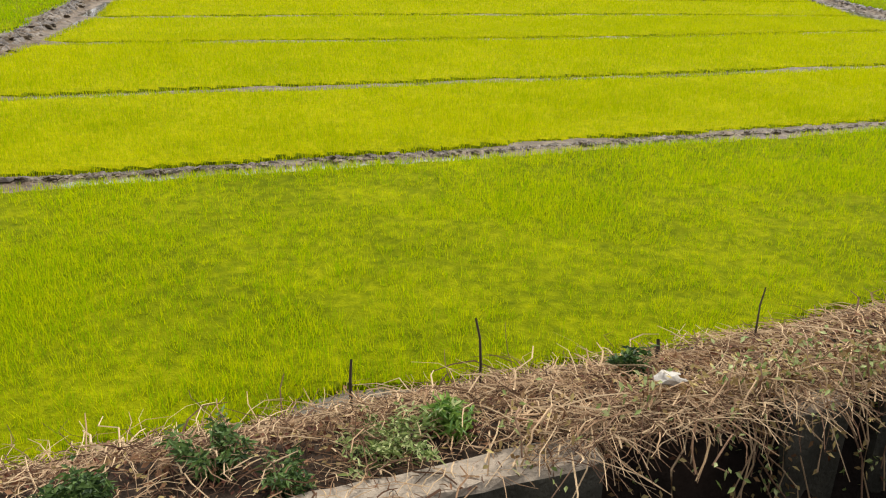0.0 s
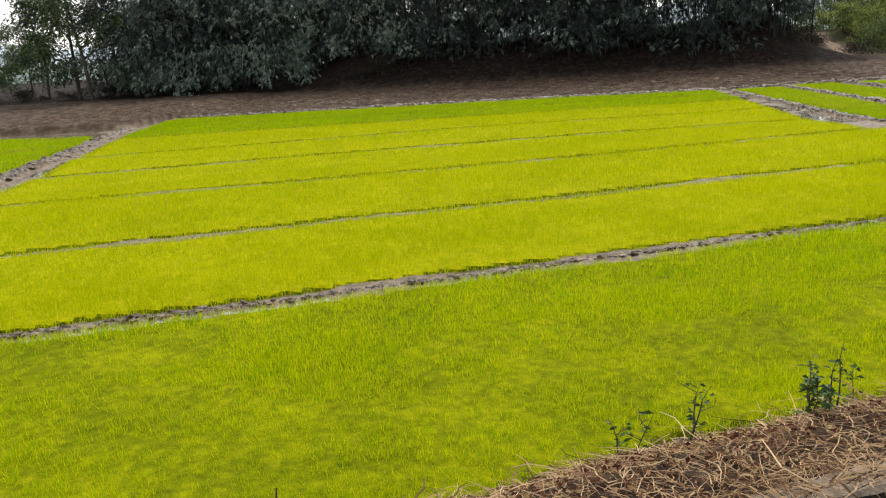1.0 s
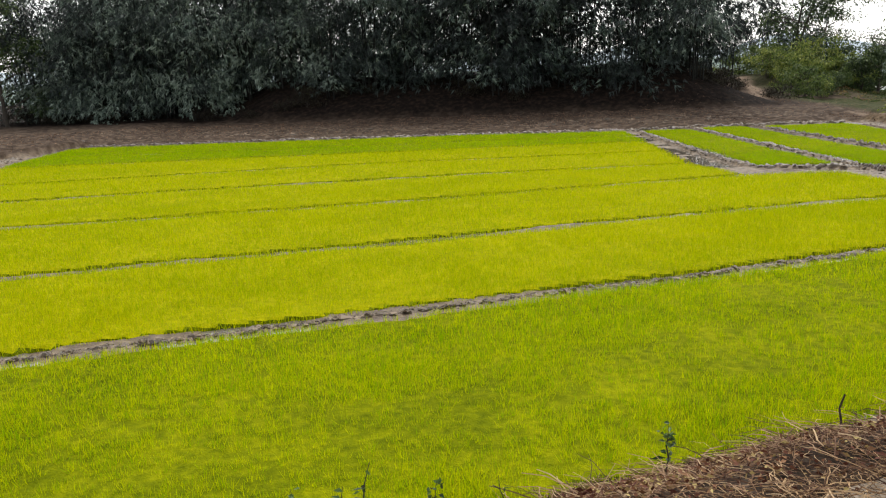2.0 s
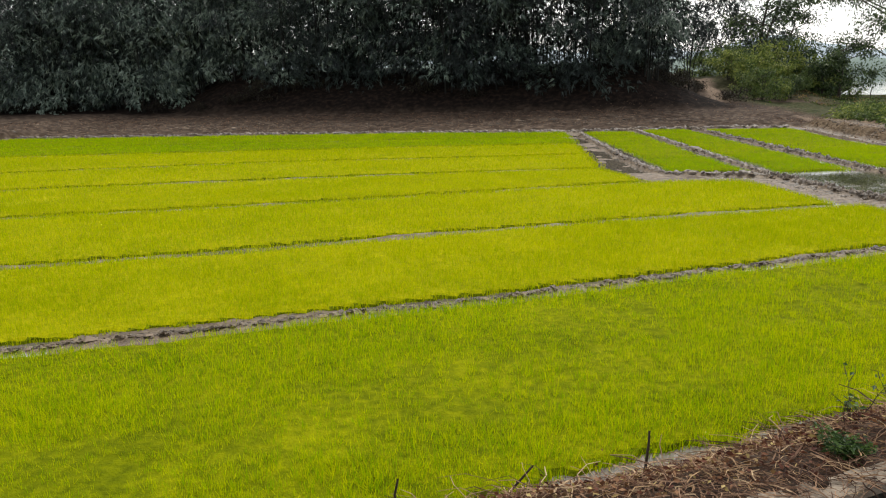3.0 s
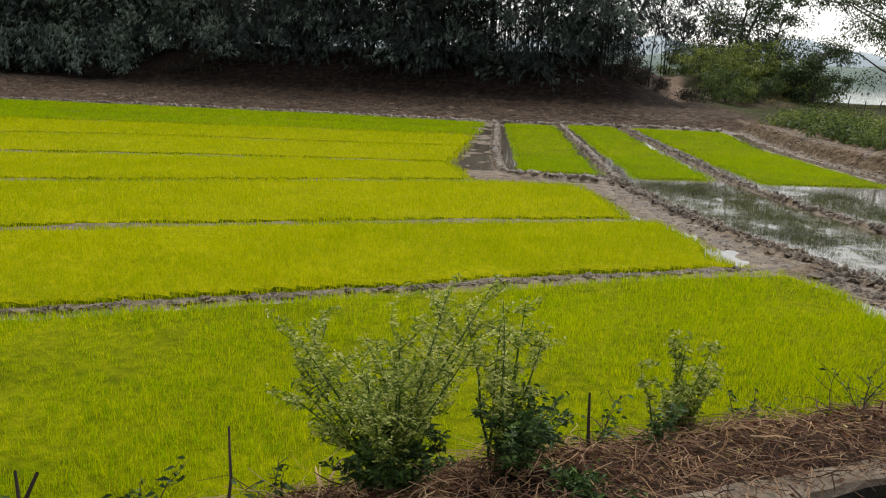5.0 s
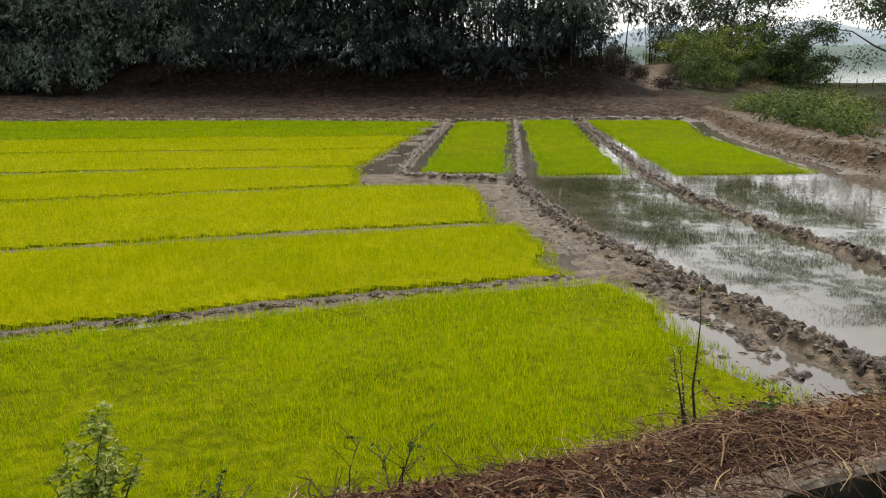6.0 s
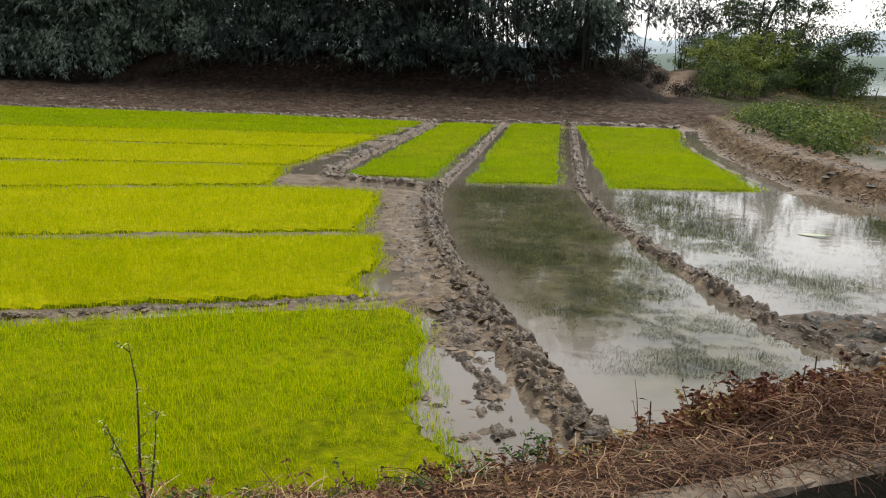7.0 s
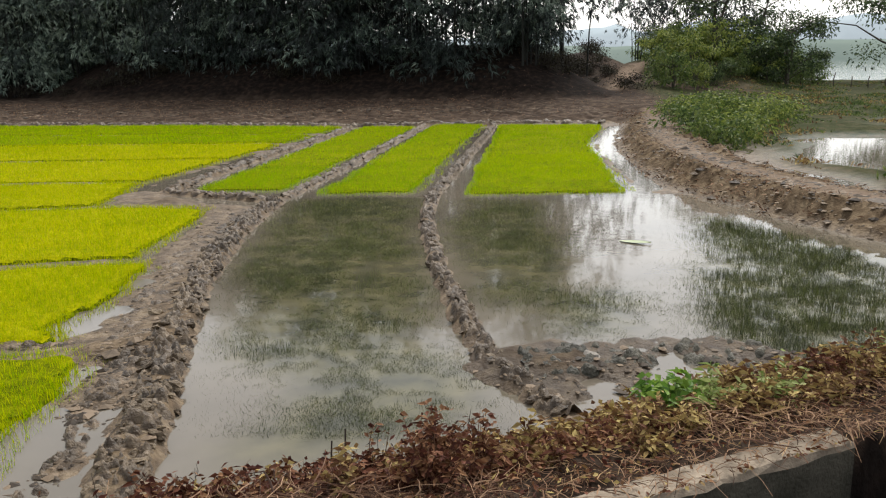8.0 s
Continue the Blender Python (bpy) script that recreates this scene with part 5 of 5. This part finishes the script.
plant_out([broad_tree(480 + k, 1.05, 1.15, (BUSH_LEAF, LEAF_PALE_BUSH, LEAF_PALE_BUSH)[k], "creeper_bush", "low sprawling green creeper on the marsh edge", "bush", (0.08, 0.2), 900, 0.05, 3, 0.015, "marsh creepers") for k in range(3)], [c for c in creepers if c[0] - 31.6 < 0.9 + 0.42 * (c[1] - 36) and c[0] > np.interp(c[1], [37, 46, 52], [31.3, 32.8, 33.7])] + [(33.0, 44.6), (33.8, 46.0), (34.6, 45.0), (33.6, 47.4), (35.4, 46.8), (34.8, 48.6)], 0.5, 1.35, 27)


def marsh_grass():
    rng = np.random.RandomState(31)
    n = 90000
    x, y = rng.uniform(31.5, 62, n), 22 + 70 * rng.rand(n) ** 1.4
    z = height(x, y)[0]
    ok = (z > 0.07) & (x > np.interp(y, [15, 23, 32, 46, 60], [35, 33, 32.2, 33, 42])) & (bumps(x, y, 1.6, 3) > 0.44)
    x, y, z = x[ok], y[ok], z[ok]
    at = np.stack([x, y, z], -1)
    way = rng.normal(0, 0.5, at.shape)
    way[:, 2] = 1
    lv, lf = leaves(rng, at, unit(way), rng.uniform(0.1, 0.34, len(at)) * (0.3 + 1.4 * bumps(x, y, 0.8, 2)), rng.uniform(0.03, 0.07, len(at)), 0.4)
    return tagged(new("marsh_grass", mesh_of("marsh_grass", lv, lf, [BUSH_LEAF, LEAF_DRY], np.tile(bumps(x, y, 1.1, 2) + rng.normal(0, 0.1, len(x)) > 0.58, 2))), "patchy green grass and low weeds over the marsh", "grass", kind="stuff")


marsh_grass()


def bank_litter():
    """Dry stubble and fallen leaves over the tilled strip and under the trees."""
    rng = np.random.RandomState(33)
    n = 22000
    x = rng.uniform(-24, 36, n)
    y = np.interp(x, FE[:, 0], FE[:, 1]) + 0.6 + rng.rand(n) ** 0.7 * np.where(x > 26, 40, 13)
    # the causeway's slopes
    c = np.array(CAUSEWAY[:7])
    q = rng.uniform(0, 5.9, 5000)
    x[:5000] = np.interp(q, np.arange(7), c[:, 0]) + rng.uniform(0.5, 1.7, 5000) * np.where(rng.rand(5000) < 0.5, -1, 1)
    y[:5000] = np.interp(q, np.arange(7), c[:, 1]) + rng.normal(0, 0.5, 5000)
    at = np.stack([x, y, height(x, y)[0]], -1)
    way = rng.normal(0, 1, at.shape)
    way[:, 2] = np.abs(way[:, 2]) * 0.5 + 0.1
    lv, lf = leaves(rng, at, unit(way), rng.uniform(0.05, 0.16, n), rng.uniform(0.015, 0.04, n), 0.2)
    return tagged(new("dry_litter", mesh_of("dry_litter", lv, lf, [STRAW_RED])), "dry brown stubble and litter under the bamboo", "litter", kind="stuff")


bank_litter()


def fence_posts():
    rng = np.random.RandomState(35)
    for k in range(9):
        x, y = 52 + 1.1 * k, 84 - 0.8 * k
        vv, ff = tube(np.array([(0, 0, -0.2), (rng.normal(0, 0.05), 0, 0.6), (rng.normal(0, 0.08), 0, rng.uniform(0.9, 1.4))]), [0.05, 0.045, 0.035], 6)
        ob = tagged(new("post", mesh_of("post", vv, ff, [BARK])), "thin weathered wooden post by the river", "post", "river posts")
        ob.location = (x, y, ground_z(x, y))


fence_posts()


def far_hills():
    """Low hazy wooded hills closing the view."""
    for name, dist, tall, a0, a1 in (("backdrop_hills", 430, 11, -100, 100), ("backdrop_ridge", 1100, 42, -100, 100)):
        a = np.radians(np.linspace(a0, a1, 260))
        top = tall * (0.45 + 0.9 * bumps(a * 14, a * 0 + dist, 1.0, 4))
        x, y = np.sin(a) * dist, np.cos(a) * dist
        rows = [np.stack([x * k, y * k, z], -1) for k, z in ((1.0, np.full_like(a, -2.0)), (1.02, top * 0.7), (1.08, top), (1.3, np.full_like(a, -2.0)))]
        v = np.concatenate(rows)
        n = len(a)
        i = np.arange(n - 1)
        f = np.concatenate([np.stack([r * n + i, r * n + i + 1, (r + 1) * n + i + 1, (r + 1) * n + i], -1) for r in range(3)])
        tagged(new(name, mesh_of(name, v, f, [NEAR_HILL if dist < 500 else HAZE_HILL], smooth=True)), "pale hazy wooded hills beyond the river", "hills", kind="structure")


far_hills()


# ---- small things ----
def lump(name, at, size, mat, label, category, seed):
    bm = bmesh.new()
    bmesh.ops.create_icosphere(bm, subdivisions=2, radius=1)
    for p in bm.verts:
        p.co = Vector((p.co.x * size[0], p.co.y * size[1], p.co.z * size[2])) * (1 + 0.5 * noise.noise(p.co * 1.8 + Vector((seed, 0, 0))))
    me = bpy.data.meshes.new(name)
    bm.to_mesh(me)
    bm.free()
    me.materials.append(mat)
    ob = tagged(new(name, me), label, category)
    ob.location = at
    return ob


lump("plastic_scrap", Vector(spot(2.45, 3.05)) + Vector((0, 0, 0.14)), (0.08, 0.05, 0.035), PALE, "crumpled pale plastic scrap lying on straw", "litter", 2)
lump("stone", Vector((25.29, 16.75, 0.06)), (0.09, 0.08, 0.07), STONE, "pale stone on the grey mud shelf", "stone", 5)


def floating_leaf():
    rng = np.random.RandomState(2)
    s = np.linspace(0, 1, 7)
    w = 0.085 * np.sin(np.pi * s) ** 0.7
    x = (s - 0.5) * 0.55
    v = np.concatenate([np.stack([x, w, 0.012 + 0.03 * s], -1), np.stack([x, x * 0, 0.004 + 0.02 * s], -1), np.stack([x, -w, 0.012 + 0.02 * s], -1)])
    i = np.arange(6)
    f = np.concatenate([np.stack([r * 7 + i, r * 7 + i + 1, (r + 1) * 7 + i + 1, (r + 1) * 7 + i], -1) for r in (0, 1)])
    ob = tagged(new("fallen_leaf", mesh_of("fallen_leaf", v, f, [LEAF_PALE], smooth=True)), "large pale leaf floating on the flooded plot", "leaf")
    ob.location = (26.7, 22.3, 0.0)
    ob.rotation_euler = (0, 0, -0.5)


floating_leaf()
